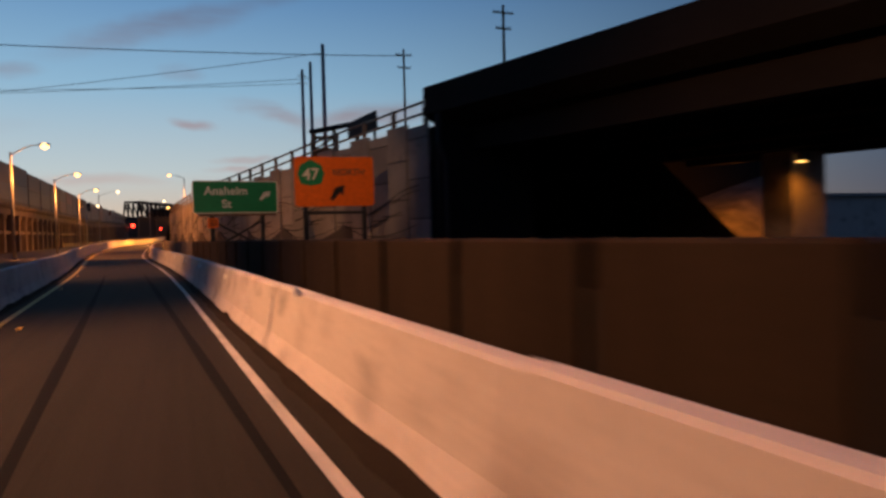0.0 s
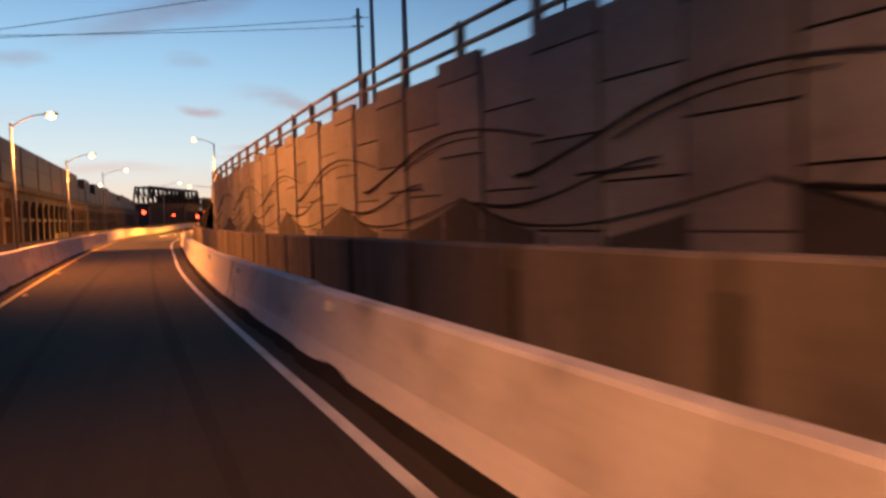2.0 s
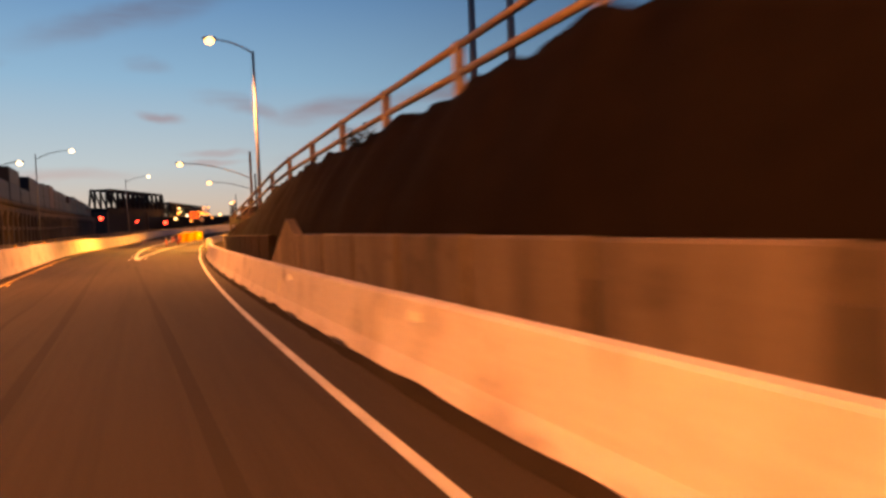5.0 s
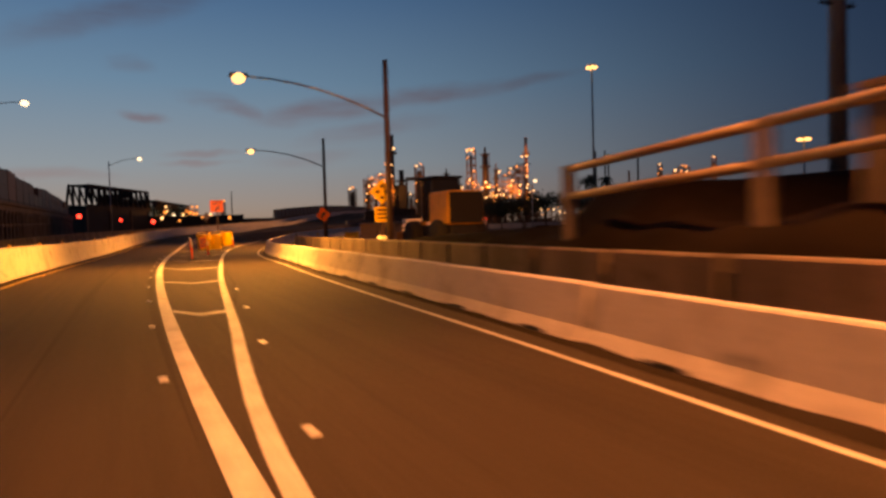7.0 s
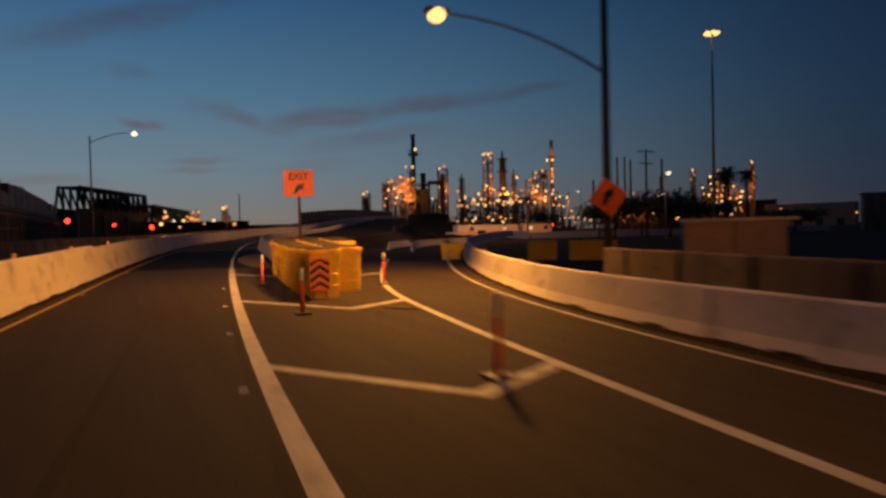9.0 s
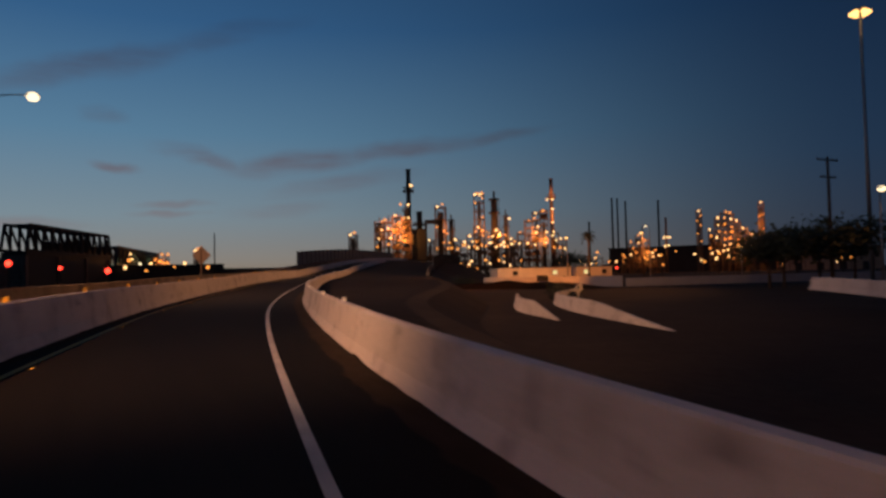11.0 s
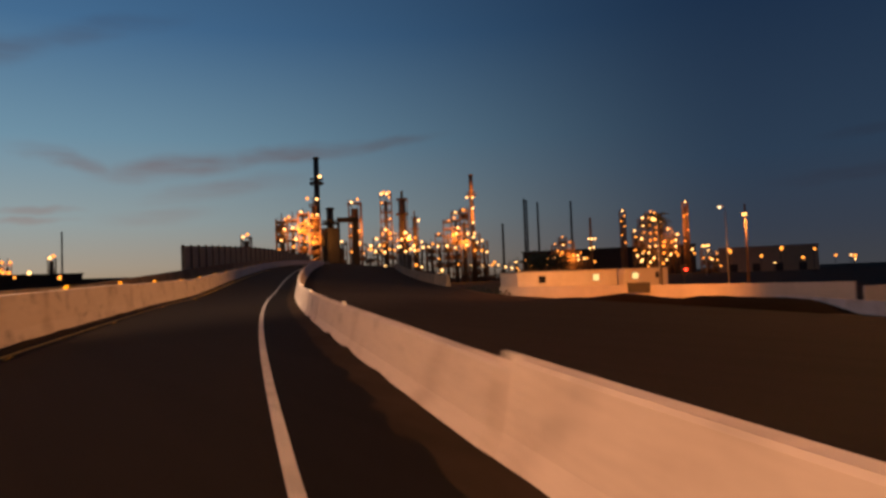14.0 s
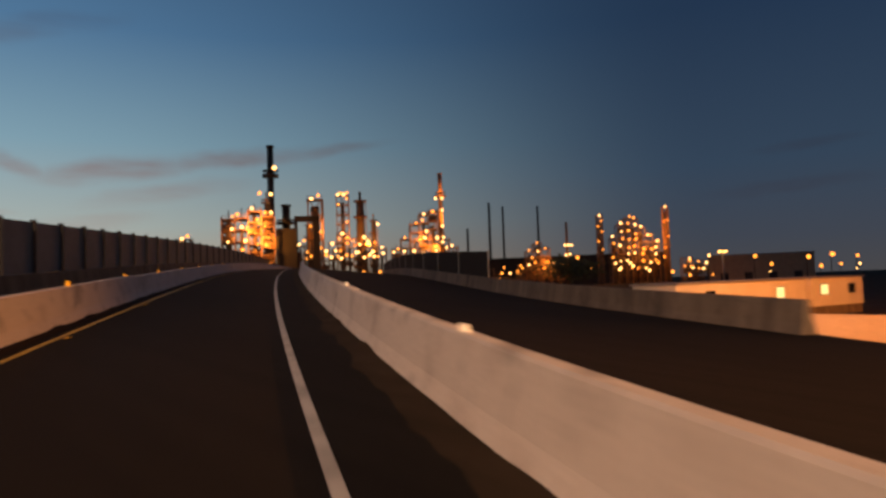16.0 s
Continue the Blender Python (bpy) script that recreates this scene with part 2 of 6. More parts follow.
STEEL = surface("galvanised_steel", (0.34, 0.34, 0.34), 0.55, 0.7, grain=8, stain=1.5, stain_amount=0.3, bump=0.05)
RUST = surface("rusty_steel", (0.20, 0.12, 0.08), 0.8, 0.3, grain=12, stain=1.5, stain_amount=0.5, bump=0.1)
WOOD = surface("creosoted_wood", (0.075, 0.05, 0.035), 0.9, grain=14, stain=1.2, stain_amount=0.5, streak=(4, 4, 0.2))
DARK = surface("dark_steel", (0.035, 0.035, 0.037), 0.7, 0.4, grain=4, stain=0.3, bump=0.0)
PLANT = surface("plant_steel", (0.17, 0.13, 0.10), 0.75, 0.1, spec=0.15, grain=1.5, stain=0.1, stain_amount=0.6, bump=0.0)
LAMP_GLOW = glow("sodium_lamp", (1.0, 0.52, 0.15), 4.6)
LAMP_WHITE = glow("pale_lamp", (1.0, 0.74, 0.42), 3.6)
BULB = glow("plant_light", (1.0, 0.33, 0.055), 3.0)
BULB_PALE = glow("plant_light_pale", (1.0, 0.55, 0.20), 4.4)
RED_LIGHT = glow("red_signal", (1.0, 0.04, 0.02), 9.0)


# ---- building helpers ----
def link(name, bm, material, parent=None, label="", smooth=False):
    me = bpy.data.meshes.new(name)
    bm.to_mesh(me)
    bm.free()
    if smooth:
        for p in me.polygons:
            p.use_smooth = True
    if material is not None:
        me.materials.append(material)
    ob = new(name, me)
    if parent is not None:
        ob.parent = parent
    if label:
        ob["label"] = label
    return ob


def part(name, bm, material, parent, label="", smooth=False):
    return link(name, bm, material, parent, label, smooth)


def thing(name, at, label, category, group="", kind="", turn=0.0):
    ob = new(name)
    ob.matrix_basis = pose(*at, 0, 0, turn)
    return tagged(ob, label, category, group, kind)


def box(bm, x0, x1, y0, y1, z0, z1, m=None):
    vs = [bm.verts.new(Vector(p) if m is None else m @ Vector(p)) for p in
          ((x0, y0, z0), (x1, y0, z0), (x1, y1, z0), (x0, y1, z0), (x0, y0, z1), (x1, y0, z1), (x1, y1, z1), (x0, y1, z1))]
    for f in ((3, 2, 1, 0), (4, 5, 6, 7), (0, 1, 5, 4), (1, 2, 6, 5), (2, 3, 7, 6), (3, 0, 4, 7)):
        bm.faces.new([vs[i] for i in f])
    return bm


def boxed(*args, bevel=0.0, m=None):
    bm = box(bmesh.new(), *args, m=m)
    if bevel:
        bmesh.ops.bevel(bm, geom=bm.edges[:], offset=bevel, segments=1, affect="EDGES")
    return bm


def tube(bm, a, b, r0, r1=None, n=10, caps=True):
    """A straight round bar from a to b."""
    a, b = Vector(a), Vector(b)
    r1 = r0 if r1 is None else r1
    d = (b - a).normalized()
    u = d.orthogonal().normalized()
    v = d.cross(u)
    ra, rb = [], []
    for i in range(n):
        w = 2 * math.pi * i / n
        o = u * math.cos(w) + v * math.sin(w)
        ra.append(bm.verts.new(a + o * r0))
        rb.append(bm.verts.new(b + o * r1))
    for i in range(n):
        bm.faces.new((ra[i], ra[(i + 1) % n], rb[(i + 1) % n], rb[i]))
    if caps:
        bm.faces.new(ra[::-1])
        bm.faces.new(rb)
    return bm


def tubed(a, b, r0, r1=None, n=10):
    return tube(bmesh.new(), a, b, r0, r1, n)


def bent(points, r0, r1=None, n=8):
    """One bent round bar through the points."""
    bm = bmesh.new()
    r1 = r0 if r1 is None else r1
    pts = [Vector(p) for p in points]
    k = len(pts) - 1
    rings = []
    for i, p in enumerate(pts):
        d = (pts[min(i + 1, k)] - pts[max(i - 1, 0)]).normalized()
        ref = Vector((0, 0, 1)) if abs(d.z) < 0.9 else Vector((1, 0, 0))
        u = d.cross(ref).normalized()
        v = u.cross(d)
        r = r0 + (r1 - r0) * i / k
        rings.append([bm.verts.new(p + (u * math.cos(2 * math.pi * a / n) + v * math.sin(2 * math.pi * a / n)) * r) for a in range(n)])
    for a, c in zip(rings, rings[1:]):
        for i in range(n):
            bm.faces.new((a[i], a[(i + 1) % n], c[(i + 1) % n], c[i]))
    bm.faces.new(rings[0][::-1])
    bm.faces.new(rings[-1])
    return bm


def ball(r, at=(0, 0, 0), seg=10, flat=1.0):
    bm = bmesh.new()
    bmesh.ops.create_uvsphere(bm, u_segments=seg, v_segments=max(6, seg // 2), radius=r)
    for v in bm.verts:
        v.co = Vector((v.co.x, v.co.y, v.co.z * flat)) + Vector(at)
    return bm


def smooth_curve(table):
    ys = np.array([r[0] for r in table], float)
    vs = np.array([r[1] for r in table], float)
    ds = np.gradient(vs, ys)

    def at(y):
        i = int(np.clip(np.searchsorted(ys, y) - 1, 0, len(ys) - 2))
        h = ys[i + 1] - ys[i]
        t = (y - ys[i]) / h
        if t < 0:
            return float(vs[0] + ds[0] * (y - ys[0]))
        if t > 1:
            return float(vs[-1] + ds[-1] * (y - ys[-1]))
        return float(vs[i] * (2 * t**3 - 3 * t**2 + 1) + ds[i] * h * (t**3 - 2 * t**2 + t) + vs[i + 1] * (-2 * t**3 + 3 * t**2) + ds[i + 1] * h * (t**3 - t**2))

    return at


# the lane's middle line, its height, and the edges beside it (all by y)
lane_x = smooth_curve([(-140, 10.1), (-80, 6.2), (-41.5, 3.69), (-15, 1.99), (10.8, 0.0), (36, -1.0), (60.7, -1.59), (82, -2.2), (103, -2.52), (124, -1.97),
                       (144, -0.48), (172, 3.2), (202, 9.7), (221, 15.15), (241, 21.97), (261, 29.95), (271, 34.4), (300, 48.5), (330, 65), (370, 90), (430, 130)])
road_z = smooth_curve([(-140, 0), (30, 0), (60, -0.04), (84, -0.08), (96, -0.11), (118, -0.14), (136, -0.20), (144, -0.21), (150, -0.18), (155, -0.10), (160, 0.02), (167, 0.22), (173, 0.36), (182, 0.53), (202, 0.84), (211, 0.9), (221, 1.04), (231, 1.22), (241, 1.5), (251, 1.72), (261, 1.95), (271, 2.19), (285, 2.95), (298, 3.72), (320, 5.0), (345, 6.2), (370, 6.9), (400, 7.2), (430, 7.2)])


def beside(y, lat, up=0.0):
    """The point lat metres to the right of the lane's middle at y."""
    d = (lane_x(y + 0.5) - lane_x(y - 0.5))
    n = math.hypot(1, d)
    return Vector((lane_x(y) + lat / n, y - lat * d / n, road_z(y) + up))


def steps(a, b, step):
    k = max(1, round((b - a) / step))
    return [a + (b - a) * i / k for i in range(k + 1)]


def ribbon(rows):
    """A sheet over rows of points."""
    bm = bmesh.new()
    vv = [[bm.verts.new(p) for p in r] for r in rows]
    for r0, r1 in zip(vv, vv[1:]):
        for i in range(len(r0) - 1):
            bm.faces.new((r0[i], r0[i + 1], r1[i + 1], r1[i]))
    return bm


def sweep(line, profile, close=True):
    """A bar whose cross-section (offset to the right, height) follows a line."""
    bm = bmesh.new()
    rings = []
    for i, p in enumerate(line):
        d = Vector(line[min(i + 1, len(line) - 1)]) - Vector(line[max(i - 1, 0)])
        d.z = 0
        d.normalize()
        side_ = Vector((d.y, -d.x, 0))
        rings.append([bm.verts.new(Vector(p) + side_ * o + Vector((0, 0, h))) for o, h in profile])
    k = len(profile)
    for r0, r1 in zip(rings, rings[1:]):
        for i in range(k if close else k - 1):
            bm.faces.new((r0[i], r1[i], r1[(i + 1) % k], r0[(i + 1) % k]))
    if close:
        bm.faces.new(rings[0])
        bm.faces.new(rings[-1][::-1])
    return bm


def rail_profile(h, side_):
    """The safety-shape cross-section, its toe on the traffic side (side_ +1: the line runs along its toe, the body to the right)."""
    pts = [(0, 0), (0.015, 0.06), (0.10, 0.26 * h / 0.81), (0.19, h - 0.025), (0.215, h), (0.345, h), (0.37, h - 0.025), (0.46, 0.26 * h / 0.81), (0.545, 0.06), (0.56, 0)]
    return [(o * side_, z) for o, z in pts] if side_ > 0 else [(o * side_, z) for o, z in pts][::-1]


def barrier(name, y0, y1, line, height, side_, label, length=6.1, mat=None, gap=0.025):
    """A row of precast barrier units along line(y)."""
    top = thing(name, (0, 0, 0), label, "barrier", kind="structure")
    y = y0
    rnd = random.Random(len(name) + int(y0))
    while y < y1 - 1:
        e = min(y + length, y1)
        ys = steps(y + gap, e - gap, 1.5)
        j = rnd.uniform(-0.012, 0.012)
        pts = [line(v) + Vector((j, 0, -0.02)) for v in ys]
        part("barrier_unit", sweep(pts, rail_profile(height((y + e) / 2) + rnd.uniform(-0.01, 0.01), side_)), mat or CONCRETE, top)
        y = e
    return top

# ---- ground, roads and paint ----
gm = ribbon([[Vector((x, y, -0.35)) for x in (-3000, -300, 0, 300, 3000)] for y in (-1500, -200, 200, 600, 4500)])
tagged(link("ground", gm, DIRT), "dark bare ground of the harbour flats at dusk", "ground", kind="structure")

right_edge = smooth_curve([(-140, 1.32), (-35, 1.32), (-20, 1.6), (-8, 1.78), (7, 1.81), (30, 2.1), (64, 2.66), (80, 3.5), (95.5, 4.78), (100, 5.3), (110, 6.0), (118, 6.2), (124, 6.55), (139, 6.9), (147, 7.57), (158, 9.6), (170, 13.0), (185, 18.5), (205, 27.0)])
left_edge = smooth_curve([(-140, -2.6), (-30, -2.6), (0, -2.42), (18, -2.75), (33, -3.2), (60, -3.7), (88, -4.0), (117, -4.1), (130, -4.0), (150, -3.95), (170, -3.7), (190, -4.05), (215, -4.75), (254, -4.45), (281, -3.95), (300, -3.85), (430, -3.85)])
mid_edge = smooth_curve([(160, 2.75), (166, 2.7), (171, 2.55), (185, 1.9), (207, 1.62), (230, 1.75), (250, 1.74), (275, 1.87), (300, 2.1), (330, 2.2)])
mid_h = smooth_curve([(160, 0.80), (226, 0.81), (236, 0.74), (256, 0.73), (268, 0.78), (330, 0.80)])
left_h = smooth_curve([(-140, 0.85), (-20, 0.85), (40, 0.96), (90, 1.16), (136, 1.24), (155, 1.26), (170, 1.14), (185, 1.08), (262, 1.08), (285, 0.92), (430, 0.92)])
right_h = smooth_curve([(-140, 0.84), (-36, 0.86), (-20, 0.80), (-8, 0.76), (10, 0.78), (60, 0.80), (96, 0.81), (118, 0.82), (140, 0.80), (160, 0.80), (180, 0.7), (210, 0.6)])

rows = [[beside(y, left_edge(y) - 0.7), beside(y, -1.5), beside(y, 0.2), beside(y, 1.9), beside(y, max(right_edge(y), 2.2) + 0.3 if y < 166 else 2.6)] for y in steps(-16, 165, 2.5)]
tagged(link("road", ribbon(rows), ASPHALT), "worn dark asphalt of the single-lane connector road", "road", kind="structure")
rows = [[beside(y, left_edge(y) - 0.7), beside(y, -1.5), beside(y, 0.2), beside(y, 1.9), beside(y, 2.6)] for y in steps(165, 430, 2.5)]
tagged(link("ramp_road", ribbon(rows), ASPHALT_RAMP), "dark asphalt of the rising ramp, darkened further for weak light", "road", kind="structure")

rows = [[beside(y, left_edge(y) - 0.7), beside(y, -1.5), beside(y, 0.2), beside(y, right_edge(y) + 0.3)] for y in steps(-130, -16, 2.5)]
tagged(link("approach_road", ribbon(rows), APPROACH), "asphalt before the overpass, darkened for the dim light", "road", kind="structure")

# exit lane and the unpaved strip right of the connector, narrow at first
strip_w = smooth_curve([(150, 3.0), (180, 3.8), (195, 4.8), (204, 6.0), (212, 8.0), (223, 11.0), (232, 12.7), (242, 13.6), (262, 13.7), (285, 14.7), (430, 14.9)])
strip_drop = smooth_curve([(160, 0.0), (240, 0.0), (262, 0.35), (285, 0.95), (302, 1.3), (335, 1.35), (430, 1.35)])
rows = [[beside(y, 2.2 + (strip_w(y) - 2.2) * f_, -0.03 - strip_drop(y) * f_) for f_ in (0, 0.25, 0.5, 0.75, 1)] for y in steps(163, 430, 3)]
tagged(link("exit_road", ribbon(rows), PAVE_BROWN), "unlit brownish pavement beside the connector", "road", kind="structure")
# opposite carriageway
rows = [[beside(y, lat, -0.02) for lat in (-16.5, -12, -8, left_edge(y) - 0.4)] for y in steps(-130, 430, 5)]
tagged(link("opposite_road", ribbon(rows), ASPHALT_OLD), "wide lamp-lit asphalt of the opposite lanes", "road", kind="structure")


def stripe(y0, y1, lat, width, mat, name, label, up=0.006):
    rows_ = [[beside(y, lat(y) - width / 2, up), beside(y, lat(y) + width / 2, up)] for y in steps(y0, y1, 1.5)]
    return tagged(link(name, ribbon(rows_), mat), label, "road marking", kind="structure")


white_edge = smooth_curve([(-140, 0.92), (-38, 0.92), (-20, 1.27), (-8, 1.42), (7, 1.47), (17, 1.46), (27, 1.55), (64, 2.08), (80, 3.15), (95, 4.35), (100, 4.8), (107, 5.2), (117, 5.7), (124, 6.05), (139, 6.45), (146, 7.03), (157, 8.7), (170, 12.2), (185, 17.6)])
gore_l = smooth_curve([(92, 0.75), (100, 0.75), (120, 0.84), (140, 0.86), (160, 0.93), (175, 0.8), (205, 0.28), (226, 0.32), (250, 0.45), (275, 0.68), (290, 0.8), (330, 0.8)])
gore_r = smooth_curve([(92, 0.82), (97, 1.0), (105, 1.78), (116.4, 2.72), (126, 3.45), (134, 3.95), (141, 4.35), (147.4, 4.72), (153.5, 5.2), (160, 6.5), (168, 8.5)])
yellow_edge = smooth_curve([(-140, -2.25), (-30, -2.25), (0, -2.05), (18, -2.35), (33, -2.8), (60, -3.3), (88, -3.6), (117, -3.72), (130, -3.6), (150, -3.5), (170, -3.25), (190, -3.6), (215, -4.3), (254, -4.0), (281, -3.5), (300, -3.4), (430, -3.4)])
stripe(-130, 184, white_edge, 0.10, WHITE, "edge_line", "thin white edge line beside the barrier")
stripe(93, 164.2, gore_l, 0.22, WHITE, "gore_line", "broad white line along the connector lane")
stripe(164.2, 345, gore_l, 0.115, WHITE, "lane_line", "thin white line along the ramp lane")
stripe(93, 167, gore_r, 0.17, WHITE, "gore_line", "broad white line along the exit lane")
stripe(-130, 400, yellow_edge, 0.11, YELLOW, "yellow_line", "thin yellow line beside the left barrier")
for k in range(7):
    y = 107.3 + 8.95 * k
    a, c = gore_l(y) + 0.1, gore_r(y - 0.7 - 0.17 * k) - 0.04 + 0.03 * k
    tip = a + (c - a) * (0.47 + 0.02 * k)
    bm = bmesh.new()
    yt_, yc_ = y - 1.0 - 0.38 * k, y - 0.7 - 0.17 * k
    for (ya, la), (yb, lb) in (((y, a), (yt_, tip)), ((yt_, tip), (yc_, c))):
        q = [beside(ya, la, 0.006), beside(yb, lb, 0.006), beside(yb + 0.32, lb, 0.006), beside(ya + 0.32, la, 0.006)]
        bm.faces.new([bm.verts.new(v) for v in q])
    tagged(link("chevron_mark", bm, WHITE), "white painted chevron inside the gore", "road marking", "gore chevrons", "structure")

# ---- barriers ----
barrier("right_barrier", -126, 205, lambda y: beside(y, right_edge(y)), right_h, 1, "pale concrete safety barrier with scuffs, beside the lane")
barrier("left_barrier", -126, 400, lambda y: beside(y, left_edge(y)), left_h, -1, "concrete median barrier between the lanes", length=12)
barrier("middle_barrier", 163.5, 330, lambda y: beside(y, mid_edge(y)), mid_h, 1, "smooth pale concrete barrier along the ramp", length=12)

# ---- low weathered wall behind the right barrier ----
low_lat = smooth_curve([(-130, 3.4), (-20, 3.2), (44, 3.55), (64, 3.95), (95, 5.9), (115, 7.9), (140, 9.0), (150, 10.2)])
low_h = smooth_curve([(-130, 1.36), (-25, 1.34), (-8, 1.24), (14, 1.2), (40, 1.28), (64, 1.37), (74, 1.31), (95, 1.19), (110, 1.15), (150, 1.18)])
low = thing("low_wall", (0, 0, 0), "stained dark concrete wall panels behind the barrier, some darkened for shade", "wall", kind="structure")
for y0, y1 in [(-130, 67.4), (71.8, 150)]:
    core = [beside(v, low_lat(v) + 0.07, -0.02) for v in steps(y0, y1, 3)]
    part("wall_core", sweep(core, [(0, 0), (0, 0.98), (0.16, 0.98), (0.16, 0)]), JOINT, low)
    y = y0
    while y < y1 - 0.5:
        e = min(y + 2.4, y1)
        line = [beside(v, low_lat(v), -0.02) for v in (y + 0.1, (y + e) / 2, e - 0.1)]
        h = low_h(y)
        # Darker panels before y = -6 and from 71 to 92 carry painted shade.
        part("wall_panel", sweep(line, [(0, 0), (0, h - 0.03), (0.03, h), (0.22, h), (0.25, h - 0.03), (0.25, 0)]), UNLIT_PANEL if y < -6 or 71 < y < 92 else CONCRETE_DARK, low)
        y = e
# sloped wing at the open end
line = [beside(v, low_lat(v) - 0.02) for v in (67.4, 68.6, 70.4)]
bm = bmesh.new()
pa, pb, pc = beside(67.4, low_lat(67.4)), beside(68.2, low_lat(68.2) - 0.05), beside(70.6, low_lat(70.6) - 0.35)
vs = [bm.verts.new(v) for v in (pa, pa + Vector((0, 0, 1.33)), pb + Vector((0, 0, 1.75)), pc)]
vt = [bm.verts.new(v.co + Vector((0.22, 0, 0))) for v in vs]
bm.faces.new(vs)
bm.faces.new(vt[::-1])
for i in range(4):
    bm.faces.new((vs[i], vt[i], vt[(i + 1) % 4], vs[(i + 1) % 4]))
part("wing", bm, CONCRETE_DARK, low, "sloping concrete wing")

# ---- tall retaining wall with relief ----
wall_x = smooth_curve([(-24, 13.0), (-16, 11.5), (-8, 9.4), (2, 7.5), (12, 5.8), (25, 4.55), (44, 3.1), (60, 2.6)])
wall_top = smooth_curve([(-24, 5.5), (-16, 5.4), (-6, 4.9), (4, 4.6), (20, 4.45), (44, 4.15)])
tall = thing("wall_retaining", (0, 0, 0), "tall retaining wall of interlocking pale concrete panels", "retaining wall", kind="structure")
line = [Vector((wall_x(y) + 0.06, y, 0)) for y in steps(-20, 44, 2)]
bm = sweep(line, [(0, -0.3), (0, 4.0), (0.5, 4.0), (0.5, -0.3)])
part("wall_core", bm, JOINT, tall)


def wall_point(y, out, z):
    d = wall_x(y + 0.3) - wall_x(y - 0.3)
    n = math.hypot(0.6, d)
    return Vector((wall_x(y) - out * 0.6 / n, y + out * d / n, z))


y, col = -20.0, 0
while y < 43.5:
    w = 1.55
    z = -0.3 + (0.0 if col % 2 else -0.75)
    while z < wall_top(y):
        z1 = min(z + 1.5, wall_top(y) + (0.12 if col % 2 else -0.06))
        if z1 - z > 0.2:
            bm = bmesh.new()
            o = 0.045 * (col % 2)
            a, b = y + 0.03, min(y + w, 44) - 0.03
            vs = [wall_point(a, o, z + 0.02), wall_point(b, o, z + 0.02), wall_point(b, o, z1 - 0.02), wall_point(a, o, z1 - 0.02)]
            bk = [wall_point(a, -0.1, z + 0.02), wall_point(b, -0.1, z + 0.02), wall_point(b, -0.1, z1 - 0.02), wall_point(a, -0.1, z1 - 0.02)]
            f_ = [bm.verts.new(v) for v in vs]
            g_ = [bm.verts.new(v) for v in bk]
            bm.faces.new(f_[::-1])
            for i in range(4):
                bm.faces.new((f_[i], f_[(i + 1) % 4], g_[(i + 1) % 4], g_[i]))
            part("wall_panel", bm, PANEL, tall)
        z += 1.5
    y += w
    col += 1

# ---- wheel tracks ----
# Tracks before y = -8 are darkened along with the approach road.
TRACK_DARK = surface("dark_wheel_track", (0.010, 0.008, 0.0065), 0.9, spec=0.08, grain=20, stain=0.4, stain_amount=0.5, streak=(1, 0.15, 1), bump=0.15)
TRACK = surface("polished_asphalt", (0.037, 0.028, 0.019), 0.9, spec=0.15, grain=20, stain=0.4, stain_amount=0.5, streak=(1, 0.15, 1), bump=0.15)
for lat0, seed in ((0.62, 1.0), (-0.92, 2.0)):
    for y0, y1 in ((-120, -48), (-44, -12), (-9, 34), (40, 92), (98, 150)):
        rows = []
        for y in steps(y0, y1, 1.2):
            fade = min(1.0, (y - y0) / 9, (y1 - y) / 9)
            w = max(0.0, fade) * (0.06 + 0.05 * noise.noise(Vector((y * 0.11, seed, 0))))
            c = lat0 + 0.12 * noise.noise(Vector((y * 0.03, seed, 3.3)))
            rows.append([beside(y, c - w - 0.005, 0.003), beside(y, c + w + 0.005, 0.003)])
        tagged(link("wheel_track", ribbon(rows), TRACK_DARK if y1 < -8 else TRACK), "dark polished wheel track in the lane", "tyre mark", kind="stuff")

# ---- street lamps ----
def lamp_light(name, at, watts, colour=SODIUM, size=0.5, spot=2.6, aim=None):
    d = bpy.data.lights.new(name, "SPOT")
    d.energy, d.color, d.shadow_soft_size, d.spot_size, d.spot_blend = watts, colour, size, spot, 0.7
    ob = new(name, d)
    ob.matrix_basis = look(at, aim) if aim else pose(*at)
    return ob


